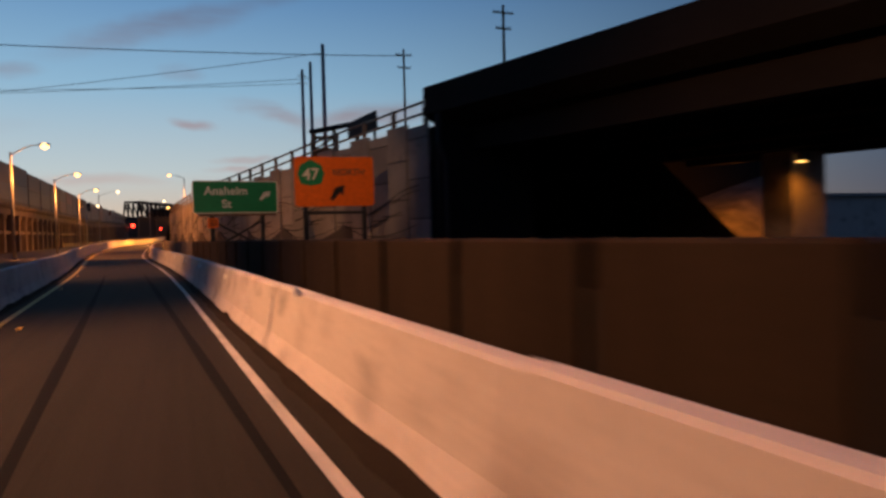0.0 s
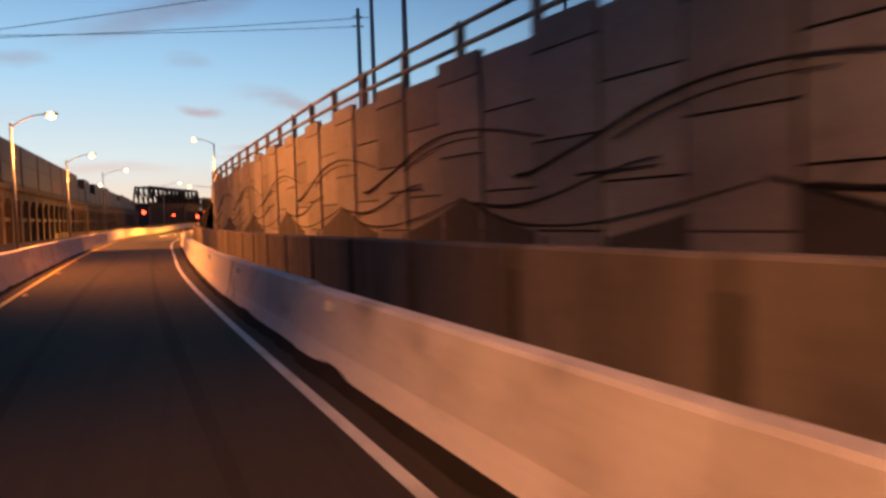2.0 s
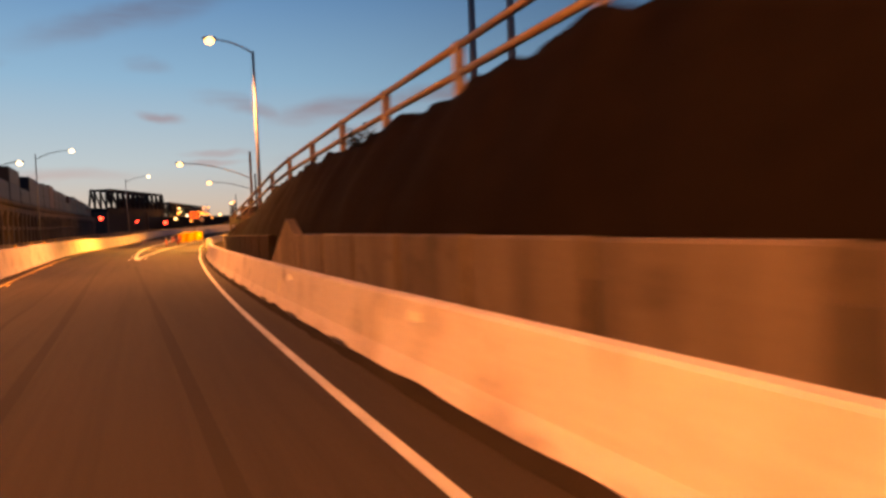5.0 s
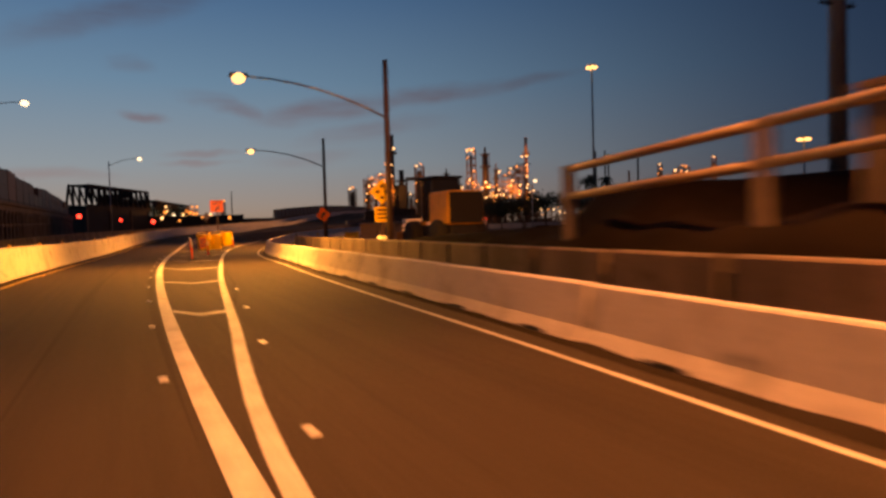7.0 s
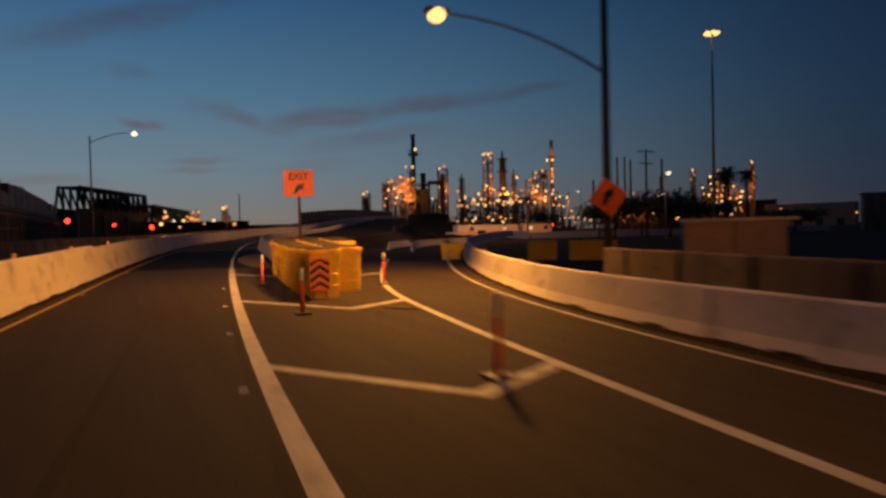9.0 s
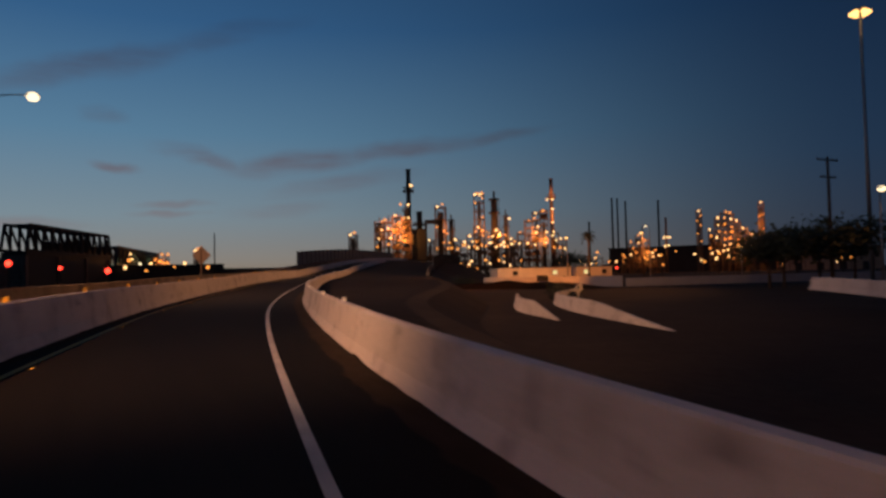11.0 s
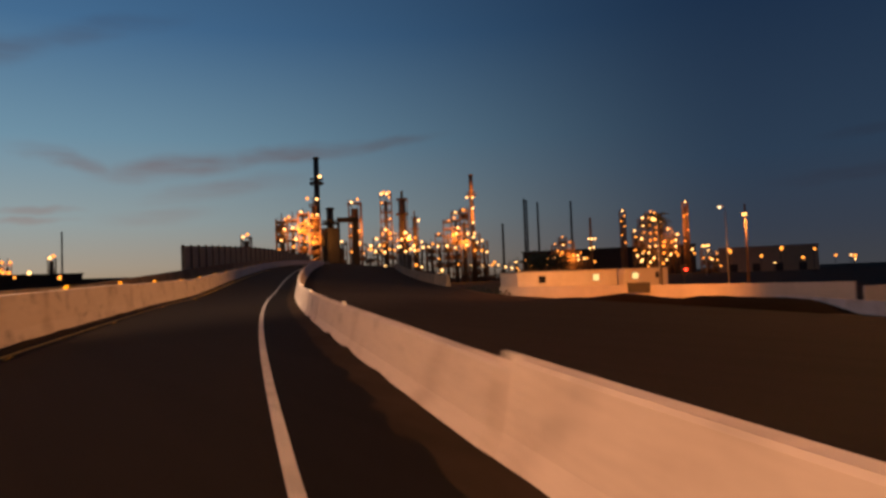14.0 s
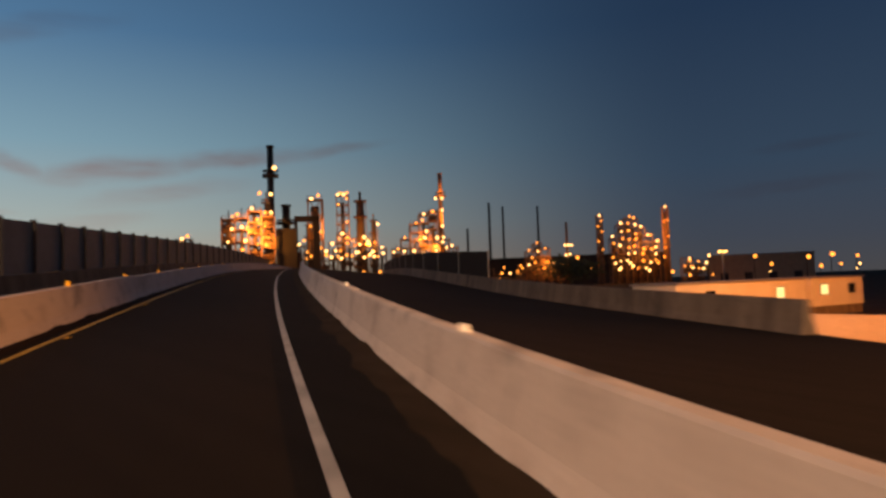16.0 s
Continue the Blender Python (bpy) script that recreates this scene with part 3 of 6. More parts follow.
def cobra_lamp(base, height, arm, heading, watts, label, wooden=False, glow_mat=None, colour=SODIUM, glow_r=0.3, rise=1.0, aim=None, spot=2.6):
    """A street lamp: pole, bracket arm along heading (degrees), luminaire with a lit lens."""
    top = thing("street_lamp", base, label, "street lamp", "street lamps", turn=heading)
    if wooden:
        part("pole", tubed((0, 0, -0.4), (0, 0, height + 1.2), 0.17, 0.12, 10), WOOD, top, smooth=True)
    else:
        part("pole", tubed((0, 0, -0.4), (0, 0, height - 0.6), 0.13, 0.08, 10), STEEL, top, smooth=True)
        part("base_plate", boxed(-0.25, 0.25, -0.25, 0.25, -0.05, 0.06), STEEL, top)
    z0 = height - rise
    pts = [(arm * k / 6, 0, z0 + rise * (1 - (1 - k / 6) ** 2)) for k in range(7)]
    part("arm", bent(pts, 0.055, 0.04), STEEL, top, smooth=True)
    head = part("luminaire", boxed(arm - 0.15, arm + 0.65, -0.16, 0.16, height - 0.06, height + 0.12, bevel=0.05), STEEL, top)
    lens = ball(glow_r, (arm + 0.25, 0, height - 0.1), 12, 0.8)
    part("lamp_lens", lens, glow_mat or LAMP_GLOW, head, "lit lamp lens", smooth=True)
    if watts:
        m = pose(*base, 0, 0, heading) @ Vector((arm + 0.25, 0, height - 0.1 - glow_r * 0.8 - 0.05))
        lamp_light("street_lamp_or_fill_light", m, watts, colour, spot=spot, aim=aim)
    return top


# right side, wooden poles by the exit lane
cobra_lamp((9.4, 124.1, 0), 8.3, 6.7, 180, 36500, "sodium street lamp on a dark wooden pole behind the low wall", True, rise=1.6, aim=(1.0, 122.5, 0), spot=2.85, colour=(1.0, 0.40, 0.055))
cobra_lamp((14.2, 153.5, 0), 8.3, 6.2, 180, 23000, "sodium street lamp on a dark wooden pole behind the low wall", True, rise=1.4, aim=(0.8, 153.5, 0), spot=2.9, colour=(1.0, 0.39, 0.055))
cobra_lamp((5.6, 94.1, 0), 13.1, 2.3, 180, 31000, "tall steel street lamp with a short arm, lit orange", rise=0.7, aim=(1.5, 91.5, 0), spot=2.1)
# median of the opposite lanes; the lamp at y = -34 is assumed
WARM = (1.0, 0.46, 0.22)
# The beams aimed at the barrier stand in for a passing car's headlights.
for y, w, lat, ahead, cone, up, col in ((-34, 6000, 1.6, -4.0, 2.15, 0, WARM), (-7, 3400, 0.8, -1, 1.75, 0, (1.0, 0.40, 0.14)), (20.4, 10500, 2.4, 2.5, 2.5, 0.5, SODIUM), (47.3, 15500, 3.0, 7, 2.5, 1.0, SODIUM),
                                        (75.4, 9000, -0.6, -4, 2.1, 0, SODIUM)):
    p = beside(y, -7.9)
    cobra_lamp(tuple(p), 9.2, 2.2, -4, w, "steel median street lamp with a lit sodium head", rise=0.9, aim=beside(y + ahead, lat, up), spot=cone, colour=col)
    # light that the same head throws back over the opposite lanes
    q = beside(y, -5.45, 8.6)
    lamp_light("street_lamp_or_fill_light", tuple(q), 5200, SODIUM, spot=2.2, aim=beside(y + 1, -15.5, 2.0))
# Strong beams of these two lamps replace headlights on the ramp barrier.
cobra_lamp((-16.1, 173, 0), 14.9, 4.8, 0, 78000, "tall steel street lamp beyond the opposite lanes", glow_mat=LAMP_WHITE, colour=WARM, glow_r=0.4, rise=1.4, aim=(12, 204, 1), spot=1.0)
cobra_lamp((-4.6, 229, 0), 14.9, 4.8, 0, 42000, "tall steel street lamp beyond the opposite lanes", glow_mat=LAMP_WHITE, colour=WARM, glow_r=0.4, rise=1.4, aim=(20, 231, 1.5), spot=2.6)
# Second beam added at the same head, replacing headlights on the far barrier.
lamp_light("street_lamp_or_fill_light", (0.6, 229.1, 14.4), 255000, (1.0, 0.62, 0.40), spot=0.8, aim=(45, 296, 3))
# Beam aimed at the exit sign and barrels in place of headlights.
cobra_lamp((-15.0, 132, 0), 9.2, 2.2, -4, 85000, "steel street lamp beyond the opposite lanes", rise=0.9, glow_mat=LAMP_WHITE, colour=WARM, aim=(6.5, 168, 3.5), spot=0.46)

# Narrow beams added at the lamp heads to light signs in place of headlights.
p = beside(-34, -5.45, 8.75)
lamp_light("street_lamp_or_fill_light", tuple(p), 3900, (1.0, 0.62, 0.36), spot=0.36, aim=(6.1, -10, 2.4))
lamp_light("street_lamp_or_fill_light", tuple(p), 3600, (1.0, 0.55, 0.28), spot=0.3, aim=(9.25, -18, 4.0))
lamp_light("street_lamp_or_fill_light", (2.45, 124.1, 7.85), 30000, (1.0, 0.45, 0.15), spot=0.17, aim=(3.6, 150.9, 0.9))
lamp_light("street_lamp_or_fill_light", (3.0, 94.6, 12.6), 42000, spot=0.5, aim=(9.5, 124, 2.5))

# high mast lamps
for x, y, h in ((108.6, 237.3, 41.0), (146, 205, 19.5), (262, 385, 12.0)):
    top = thing("high_mast_lamp", (x, y, 0), "high steel mast with a ring of sodium lamps", "high mast lamp", "high masts")
    part("mast", tubed((0, 0, -0.5), (0, 0, h), 0.35, 0.18, 12), STEEL, top, smooth=True)
    part("lamp_ring", tubed((0, 0, h - 0.3), (0, 0, h + 0.2), 1.0, 0.9, 12), STEEL, top)
    for k in range(6):
        a = k * math.pi / 3
        part("lamp_lens", ball(0.5, (1.1 * math.cos(a), 1.1 * math.sin(a), h - 0.5), 8, 0.7), LAMP_GLOW, top, "lit flood lamp")
lamp_light("high_mast_light", (107.0, 237.3, 39.2), 180000, (1.0, 0.40, 0.11), spot=1.1, aim=(8, 252, 1))

# ---- utility poles on the upper ground ----
def utility_pole(at, height, arms, label="tall dark wooden utility pole"):
    top = thing("utility_pole", at, label, "utility pole", "utility poles")
    thick = 0.5 if height > 30 else 0.22
    part("pole", tubed((0, 0, -0.5), (0, 0, height), thick, thick * 0.65, 12), STEEL if height > 30 else WOOD, top, smooth=True)
    for z, w in arms:
        part("crossarm", boxed(-w, w, -0.07, 0.07, z - 0.07, z + 0.07), WOOD, top)
        for x in (-w * 0.9, -w * 0.5, w * 0.5, w * 0.9):
            part("insulator", tubed((x, 0, z + 0.07), (x, 0, z + 0.3), 0.05, 0.04, 6), DARK, top)
    return top


for x, y, z in ((32.5, 117.0, 39.6), (33.0, 109.5, 39.6), (30.4, 83.5, 36.6)):
    utility_pole((x, y, 0), z, [(z - 1.5, 1.0), (z - 3.2, 1.0), (12.5, 1.3)] if y > 110 else [(13.6, 1.2), (11.8, 1.4)])
utility_pole((79.5, 224.6, 0), 14.6, [(14.2, 1.9), (12.2, 1.4)])
utility_pole((34.8, 49.5, 0), 27.3, [(26.5, 1.2), (24.7, 1.0)])
utility_pole((37.2, 22.8, 0), 25.4, [(24.6, 1.2), (22.9, 0.9)])
for i, (a, b_) in enumerate((((32.5, 117.0, 36.4), (-95, 150, 36)), ((33.0, 109.5, 36.0), (-95, 152, 34)), ((30.4, 83.5, 35.0), (-95, 160, 31)), ((34.8, 49.5, 26.4), (-80, 60, 27)))):
    pts = [Vector(a).lerp(Vector(b_), k / 12) - Vector((0, 0, 5.0 * (k / 12) * (1 - k / 12))) for k in range(13)]
    tagged(link("overhead_cable", bent(pts, 0.06, n=5), DARK), "thin overhead cable slung across the road", "cable", "overhead cables")

# ---- viaduct with a container train, left of the opposite lanes ----
via_x = smooth_curve([(-130, -17), (0, -17), (100, -18), (200, -20), (300, -22), (420, -25), (540, -29)])
via = thing("railway_viaduct", (0, 0, 0), "long concrete railway viaduct on rows of columns", "viaduct", kind="structure")
via_z = smooth_curve([(-130, 0), (150, 0), (200, 0.2), (300, 1.5), (420, 3.2), (540, 4.6)])
line = [Vector((via_x(y), y, via_z(y))) for y in steps(-60, 530, 10)]
part("deck", sweep(line, [(-7, 6.2), (-7.3, 6.9), (0.3, 6.9), (0.25, 6.45), (0, 6.2)]), CONCRETE_DARK, via)
part("edge_beam", sweep(line, [(-0.1, 5.35), (-0.1, 6.18), (-1.2, 6.18), (-1.2, 5.35)][::-1]), CONCRETE_DARK, via)
part("tie_beam", sweep(line, [(-0.35, 2.6), (-0.35, 3.1), (-0.95, 3.1), (-0.95, 2.6)][::-1]), CONCRETE_DARK, via)
part("back_wall", sweep(line, [(-7.2, -0.4), (-7.2, 6.2), (-7.4, 6.2), (-7.4, -0.4)][::-1]), CONCRETE_DARK, via, "unlit rear wall of the viaduct")
for y in steps(-55, 525, 5.2):
    x, zz = via_x(y), via_z(y)
    part("column", boxed(x - 1.25, x - 0.15, y - 0.6, y + 0.6, -0.4, 5.35 + zz), CONCRETE_DARK, via)
    part("column_head", boxed(x - 1.4, x - 0.05, y - 0.95, y + 0.95, 4.75 + zz, 5.345 + zz), CONCRETE_DARK, via)
CONTAINER = [surface("container_paint", c, 0.6, grain=6, stain=0.4, stain_amount=0.5) for c in
             ((0.05, 0.035, 0.03), (0.10, 0.045, 0.03), (0.03, 0.035, 0.05), (0.09, 0.075, 0.06), (0.045, 0.04, 0.04))]
rnd = random.Random(4)
y = -50.0
while y < 505:
    x = via_x(y + 6) - 3.0
    ang = math.degrees(math.atan2(via_x(y) - via_x(y + 12), 12))
    top = thing("container_wagon", (x, y + 6.3, 6.9 + via_z(y + 6.3)), "rail wagon with stacked dark shipping containers", "freight wagon", "container train", turn=ang)
    part("wagon_bed", boxed(-1.3, 1.3, -6.1, 6.1, 0.45, 0.95), DARK, top)
    for s in (-4.6, 4.6):
        part("wheel_set", boxed(-0.9, 0.9, s - 1.0, s + 1.0, 0.0, 0.45, bevel=0.1), DARK, top)
    hh = 0.95
    for lvl in range(2 if rnd.random() < 0.8 else 1):
        h = rnd.choice((2.6, 2.9))
        part("container", boxed(-1.22, 1.22, -6.08, 6.08, hh, hh + h - 0.03, bevel=0.03), rnd.choice(CONTAINER), top)
        hh += h
    y += 13.0

# ---- truss bridges far ahead ----
def truss(at, length, height, width, turn, label, n=8):
    top = thing("truss_bridge", at, label, "truss bridge", "truss bridges", turn=turn)
    for s in (-width / 2, width / 2):
        for z, a, b in ((0, -length / 2, length / 2), (height, -length / 2 + length / n * 0.4, length / 2 - length / n * 0.4)):
            part("chord", boxed(a, b, s - 0.45, s + 0.45, z - 0.7, z + 0.7), DARK, top)
        for k in range(n + 1):
            x = -length / 2 + length * k / n
            xx = max(min(x, length / 2 - length / n * 0.4), -length / 2 + length / n * 0.4)
            part("upright", tubed((x, s, 0), (xx, s, height), 0.75, n=6), DARK, top)
            if k < n:
                x2 = x + length / n
                x2 = min(x2, length / 2)
                part("diagonal", tubed((xx, s, height), (x2, s, 0), 0.6, n=6), DARK, top)
    part("deck", boxed(-length / 2, length / 2, -width / 2, width / 2, -2.2, -0.9), DARK, top)
    part("approach_wall", boxed(-length / 2 + 0.5, length / 2 - 0.5, -width / 2 + 0.6, width / 2 - 0.6, -at[2] - 0.4, -2.2), DARK, top, "dark infill wall under the deck")
    for k in range(n):
        part("top_brace", boxed(-length / 2 + length * (k + 0.4) / n, -length / 2 + length * (k + 0.5) / n, -width / 2, width / 2, height - 0.4, height + 0.4), DARK, top)
    for s in (-length / 2 + 1, -length / 6, length / 6, length / 2 - 1):
        part("pier", boxed(s - 1.2, s + 1.2, -width / 2, width / 2, -at[2] - 0.4, -2.2), CONCRETE_DARK, top)
    return top


def truss_train(at, turn, count, pitch):
    """Double-stacked wagons standing inside a truss."""
    for k in range(count):
        p = pose(*at, 0, 0, turn) @ Vector(((k - (count - 1) / 2) * pitch, 0, 0))
        w = thing("container_wagon", tuple(p), "rail wagon with dark containers inside the truss bridge", "freight wagon", "bridge train", turn=turn)
        part("wagon_bed", boxed(-pitch / 2 + 0.3, pitch / 2 - 0.3, -1.3, 1.3, 0.4, 1.0), DARK, w)
        for lv in range(2):
            part("container", boxed(-pitch / 2 + 0.4, pitch / 2 - 0.4, -1.22, 1.22, 1.0 + 2.75 * lv, 3.7 + 2.75 * lv, bevel=0.03), DARK, w)


truss((-9.3, 589.5, 18.0), 100, 12.0, 11, 68.3, "long dark steel truss railway bridge seen obliquely", 12)
truss_train((-3.0, 605.3, 17.2), 68.3, 6, 13.0)
truss((30.5, 713, 13.5), 142, 11.0, 10, 75.4, "second steel truss bridge lit greenish from inside", 14)
lamp_light("truss_inside_light", (24.0, 690, 23.0), 60000, (0.75, 1.0, 0.45), spot=2.9)
lamp_light("truss_inside_light", (36.0, 735, 23.0), 60000, (0.75, 1.0, 0.45), spot=2.9)


# ---- refinery ----
def bulb(parent, at, r, pale=False):
    part("bulkhead_light", ball(r * 0.82, at, 8), BULB_PALE if pale else BULB, parent, "glowing lamp", smooth=True)


def plant_light(x, y, z, watts):
    d = bpy.data.lights.new("plant_floodlight", "POINT")
    d.energy, d.color, d.shadow_soft_size = watts, (1.0, 0.33, 0.06), 0.6
    new("plant_floodlight", d).matrix_basis = pose(x, y, z)


def lattice_tower(x, y, z, w, label, turn=-30, lamp=1.0, core=0.5, tops=3, sides=(0.35, 0.6, 0.75)):
    """An open steel tower round a slender vessel, platforms every few metres, lamps on top and down the sides."""
    top = thing("refinery_column", (x, y, 0), label, "refinery column", "refinery columns", turn=turn)
    h = w / 2
    part("vessel", tubed((0, 0, -0.5), (0, 0, z * 0.93), h * core, h * core * 0.85, 14), PLANT, top, smooth=True)
    for sx in (-h, h):
        for sy in (-h, h):
            part("leg", boxed(sx - 0.3, sx + 0.3, sy - 0.3, sy + 0.3, -0.5, z), RUST, top)
    n = max(3, int(z / 7.5))
    for k in range(1, n + 1):
        zz, z0 = z * k / n, z * (k - 1) / n
        part("platform", boxed(-h - 0.6, h + 0.6, -h - 0.6, h + 0.6, zz - 0.35, zz), RUST, top)
        part("handrail", boxed(-h - 0.6, h + 0.6, -h - 0.62, -h - 0.5, zz + 0.9, zz + 1.15), RUST, top)
        for a, b_ in ((-h, h), (h, -h)):
            part("brace", tubed((a, -h, z0), (b_, -h, zz), 0.2, n=5), RUST, top)
    part("ladder", boxed(h + 0.3, h + 0.7, -0.4, 0.4, 0, z), RUST, top)
    for k in range(tops):
        bulb(top, (-h + w * (k + 0.5) / tops, -h - 0.9, z + 1.4 * (k % 2)), lamp, k % 2 == 0)
    for k, f_ in enumerate(sides):
        bulb(top, ((-1) ** k * h * 0.7, -h - 0.9, z * f_), lamp * 0.85)
    return top


def tray_column(x, y, z, w, label, turn=-30, lamp=0.9, lights=((0.8, 1),)):
    """A tapering vessel with ringed platforms and a thin vent on top."""
    top = thing("refinery_column", (x, y, 0), label, "refinery column", "refinery columns", turn=turn)
    part("shell", tubed((0, 0, -0.5), (0, 0, z * 0.9), w / 2, w / 2 * 0.7, 14), PLANT, top, smooth=True)
    part("vent", tubed((0, 0, z * 0.9), (0, 0, z), w * 0.12, n=8), PLANT, top)
    for f_, e in ((0.3, 1.4), (0.52, 1.3), (0.74, 1.6), (0.9, 1.0)):
        part("platform", tubed((0, 0, z * f_ - 0.35), (0, 0, z * f_), w / 2 + e, n=12), RUST, top)
        part("handrail", tubed((0, 0, z * f_ + 0.9), (0, 0, z * f_ + 1.1), w / 2 + e, n=12), RUST, top)
    part("ladder", boxed(w / 2, w / 2 + 0.5, -0.4, 0.4, 0, z * 0.9), RUST, top)
    for f_, sd in lights:
        bulb(top, (sd * (w / 2 + 0.8), -w / 2 - 1.0, z * f_), lamp, sd > 0)
    return top


def stack(x, y, z, r, label, mat, lights=(), lamp=0.9):
    top = thing("chimney_stack", (x, y, 0), label, "chimney", "refinery stacks", turn=-30)
    part("flue", tubed((0, 0, -0.5), (0, 0, z), r, r * 0.8, 16), mat, top, smooth=True)
    if r > 1.2:
        part("collar", tubed((0, 0, z * 0.79), (0, 0, z * 0.81), r * 2.1, n=16), mat, top)
        part("handrail", tubed((0, 0, z * 0.83), (0, 0, z * 0.835), r * 2.1, n=16), mat, top)
        part("cap_ring", tubed((0, 0, z - 0.8), (0, 0, z - 0.2), r * 1.05, n=16), mat, top)
    for h, o in lights:
        bulb(top, (o, -r - 1.0, h), lamp, True)
    return top


def frame_unit(x, y, w, deep, heights, label, seed, turn=-30, lamp=0.8, floor=5.0, share=0.5, low_row=0, foot=2.0):
    """A stepped steel frame of several bays with floors, vessels, drums and pipes, hung with lamps; heights: one per bay."""
    top = thing("process_unit", (x, y, 0), label, "process unit", "refinery units", turn=turn)
    r = random.Random(seed)
    n = len(heights)
    bay = w / n
    for i in range(n + 1):
        px, h = -w / 2 + bay * i, max(heights[max(0, i - 1)], heights[min(n - 1, i)])
        for sy in (-deep / 2, deep / 2):
            part("post", boxed(px - 0.28, px + 0.28, sy - 0.28, sy + 0.28, -0.5, h + 0.8), RUST, top)
    for i, h in enumerate(heights):
        x0 = -w / 2 + bay * i
        xm = x0 + bay / 2
        levels = max(1, round(h / floor))
        for k in range(1, levels + 1):
            z = h * k / levels
            part("platform", boxed(x0 + 0.05, x0 + bay - 0.05, -deep / 2 - 0.8, deep / 2, z - 0.35, z), RUST, top)
            part("handrail", boxed(x0 + 0.05, x0 + bay - 0.05, -deep / 2 - 0.82, -deep / 2 - 0.7, z + 0.9, z + 1.1), RUST, top)
            if r.random() < 0.45:
                a, b_ = (x0, x0 + bay) if r.random() < 0.5 else (x0 + bay, x0)
                part("brace", tubed((a, -deep / 2, z - h / levels), (b_, -deep / 2, z), 0.2, n=5), RUST, top)
            if r.random() < 0.4:
                q = min(1.5, h / levels * 0.3)
                part("drum", tubed((x0 + 0.5, -deep * 0.3, z - h / levels + q + 0.1), (x0 + bay - 0.5, -deep * 0.3, z - h / levels + q + 0.1), q, n=12), PLANT, top, smooth=True)
            if z > foot and (r.random() < share or k == levels):
                bulb(top, (x0 + bay * r.uniform(0.15, 0.85), -deep / 2 - 1.2, z + r.uniform(-0.4, 1.3)), lamp * r.uniform(0.75, 1.15), r.random() < 0.4)
        for k in range(2):
            q = r.uniform(0.5, 1.3)
            part("vessel", tubed((xm + r.uniform(-0.3, 0.3) * bay, -deep * r.uniform(0.0, 0.3), -0.5), (xm, 0, h * r.uniform(0.7, 0.98)), q, q * 0.9, 10), PLANT, top, smooth=True)
        if r.random() < 0.6:
            part("vent_pipe", tubed((xm, 0, h), (xm, 0, h + r.uniform(1.5, 4.5)), 0.2, n=6), RUST, top)
        part("pipe", tubed((x0, -deep / 2 - 0.5, h * r.uniform(0.2, 0.7)), (x0 + bay, -deep / 2 - 0.5, h * r.uniform(0.2, 0.7)), 0.35, n=8), PLANT, top)
    for k in range(low_row):
        bulb(top, (w * ((k + r.uniform(0.2, 0.8)) / low_row - 0.5), -deep / 2 - 1.6, foot + r.uniform(0, 5)), lamp * r.uniform(0.8, 1.1), r.random() < 0.6)
    return top


# furnace with its chimney, squat stack and pipe portal
stack(158.5, 514.5, 60.3, 1.5, "tall black chimney with a warning lamp", DARK, [(51, 1.6)], 0.95)
stack(163.8, 512.5, 37, 1.9, "squat dark furnace stack", DARK)
frame_unit(149, 515, 19, 12, [30.5, 31.0, 33.5, 31.5], "orange-lit furnace frame of pipes and vessels", 2, turn=-25, lamp=0.75, foot=17, share=0.75, floor=4.2)
tray_column(155.2, 512, 41.5, 2.2, "thin furnace column with two lamps on top", lamp=0.8, lights=((0.97, 1), (0.98, -1.2), (0.8, 1)))
fb = thing("furnace_box", (161.5, 508, 0), "black furnace box below the chimney", "furnace", turn=-25)
part("body", boxed(-4.0, 3.6, -2.5, 2.5, -0.5, 27), DARK, fb)
part("duct", boxed(-6.0, -4.0, -1.5, 1.5, 19, 24), DARK, fb)
pf = thing("pipe_portal", (169, 506, 0), "black steel pipe portal beside the furnace", "pipe portal", turn=-25)
part("post", boxed(-4.6, -3.4, -1, 1, -0.5, 30), DARK, pf)
part("post", boxed(2.6, 5.0, -1, 1, -0.5, 31.5), DARK, pf)
part("beam", boxed(-4.6, 5.0, -1, 1, 29.8, 32.0), DARK, pf)
lattice_tower(176.5, 512, 39.5, 5.5, "stout lattice column with a wide cap platform", lamp=0.75, core=0.75, tops=2, sides=(0.66, 0.72, 0.5, 0.42))
frame_unit(171.5, 520, 8, 6, [22, 21], "low pipe frame in the plant", 12, lamp=0.7, foot=14)
# cracking unit with its towers, further back
lattice_tower(323.6, 720, 75.0, 9.0, "open lattice tower with lamps clustered on top", turn=-33, lamp=1.35, core=0.35, tops=4, sides=(0.96, 0.9, 0.72, 0.55, 0.5, 0.45))
tray_column(340, 720, 79, 8.5, "tapering pale column with ringed platforms", turn=-33, lamp=1.3, lights=((0.5, 1), (0.46, -1)))
tray_column(352.5, 720, 62, 5.0, "slender tapering column with one lamp", turn=-33, lamp=1.4, lights=((0.86, 1),))
tray_column(302, 735, 58, 5.5, "slender column behind the cracking unit", turn=-33, lamp=1.3, lights=((0.6, 1), (0.7, -1)))
frame_unit(320, 712, 62, 12, [31, 33, 30, 37, 44, 40, 36, 41, 36, 32], "brightly lit cracking unit at the columns' feet", 5, turn=-33, lamp=1.3, floor=6.5, share=0.55, low_row=16, foot=25)
# stepped reactor and ringed chimney
frame_unit(281.5, 579, 27, 14, [24, 30, 38.5, 44, 45.5], "stepped lit reactor structure", 6, turn=-36, lamp=0.95, floor=4.8, share=0.62, low_row=5, foot=20)
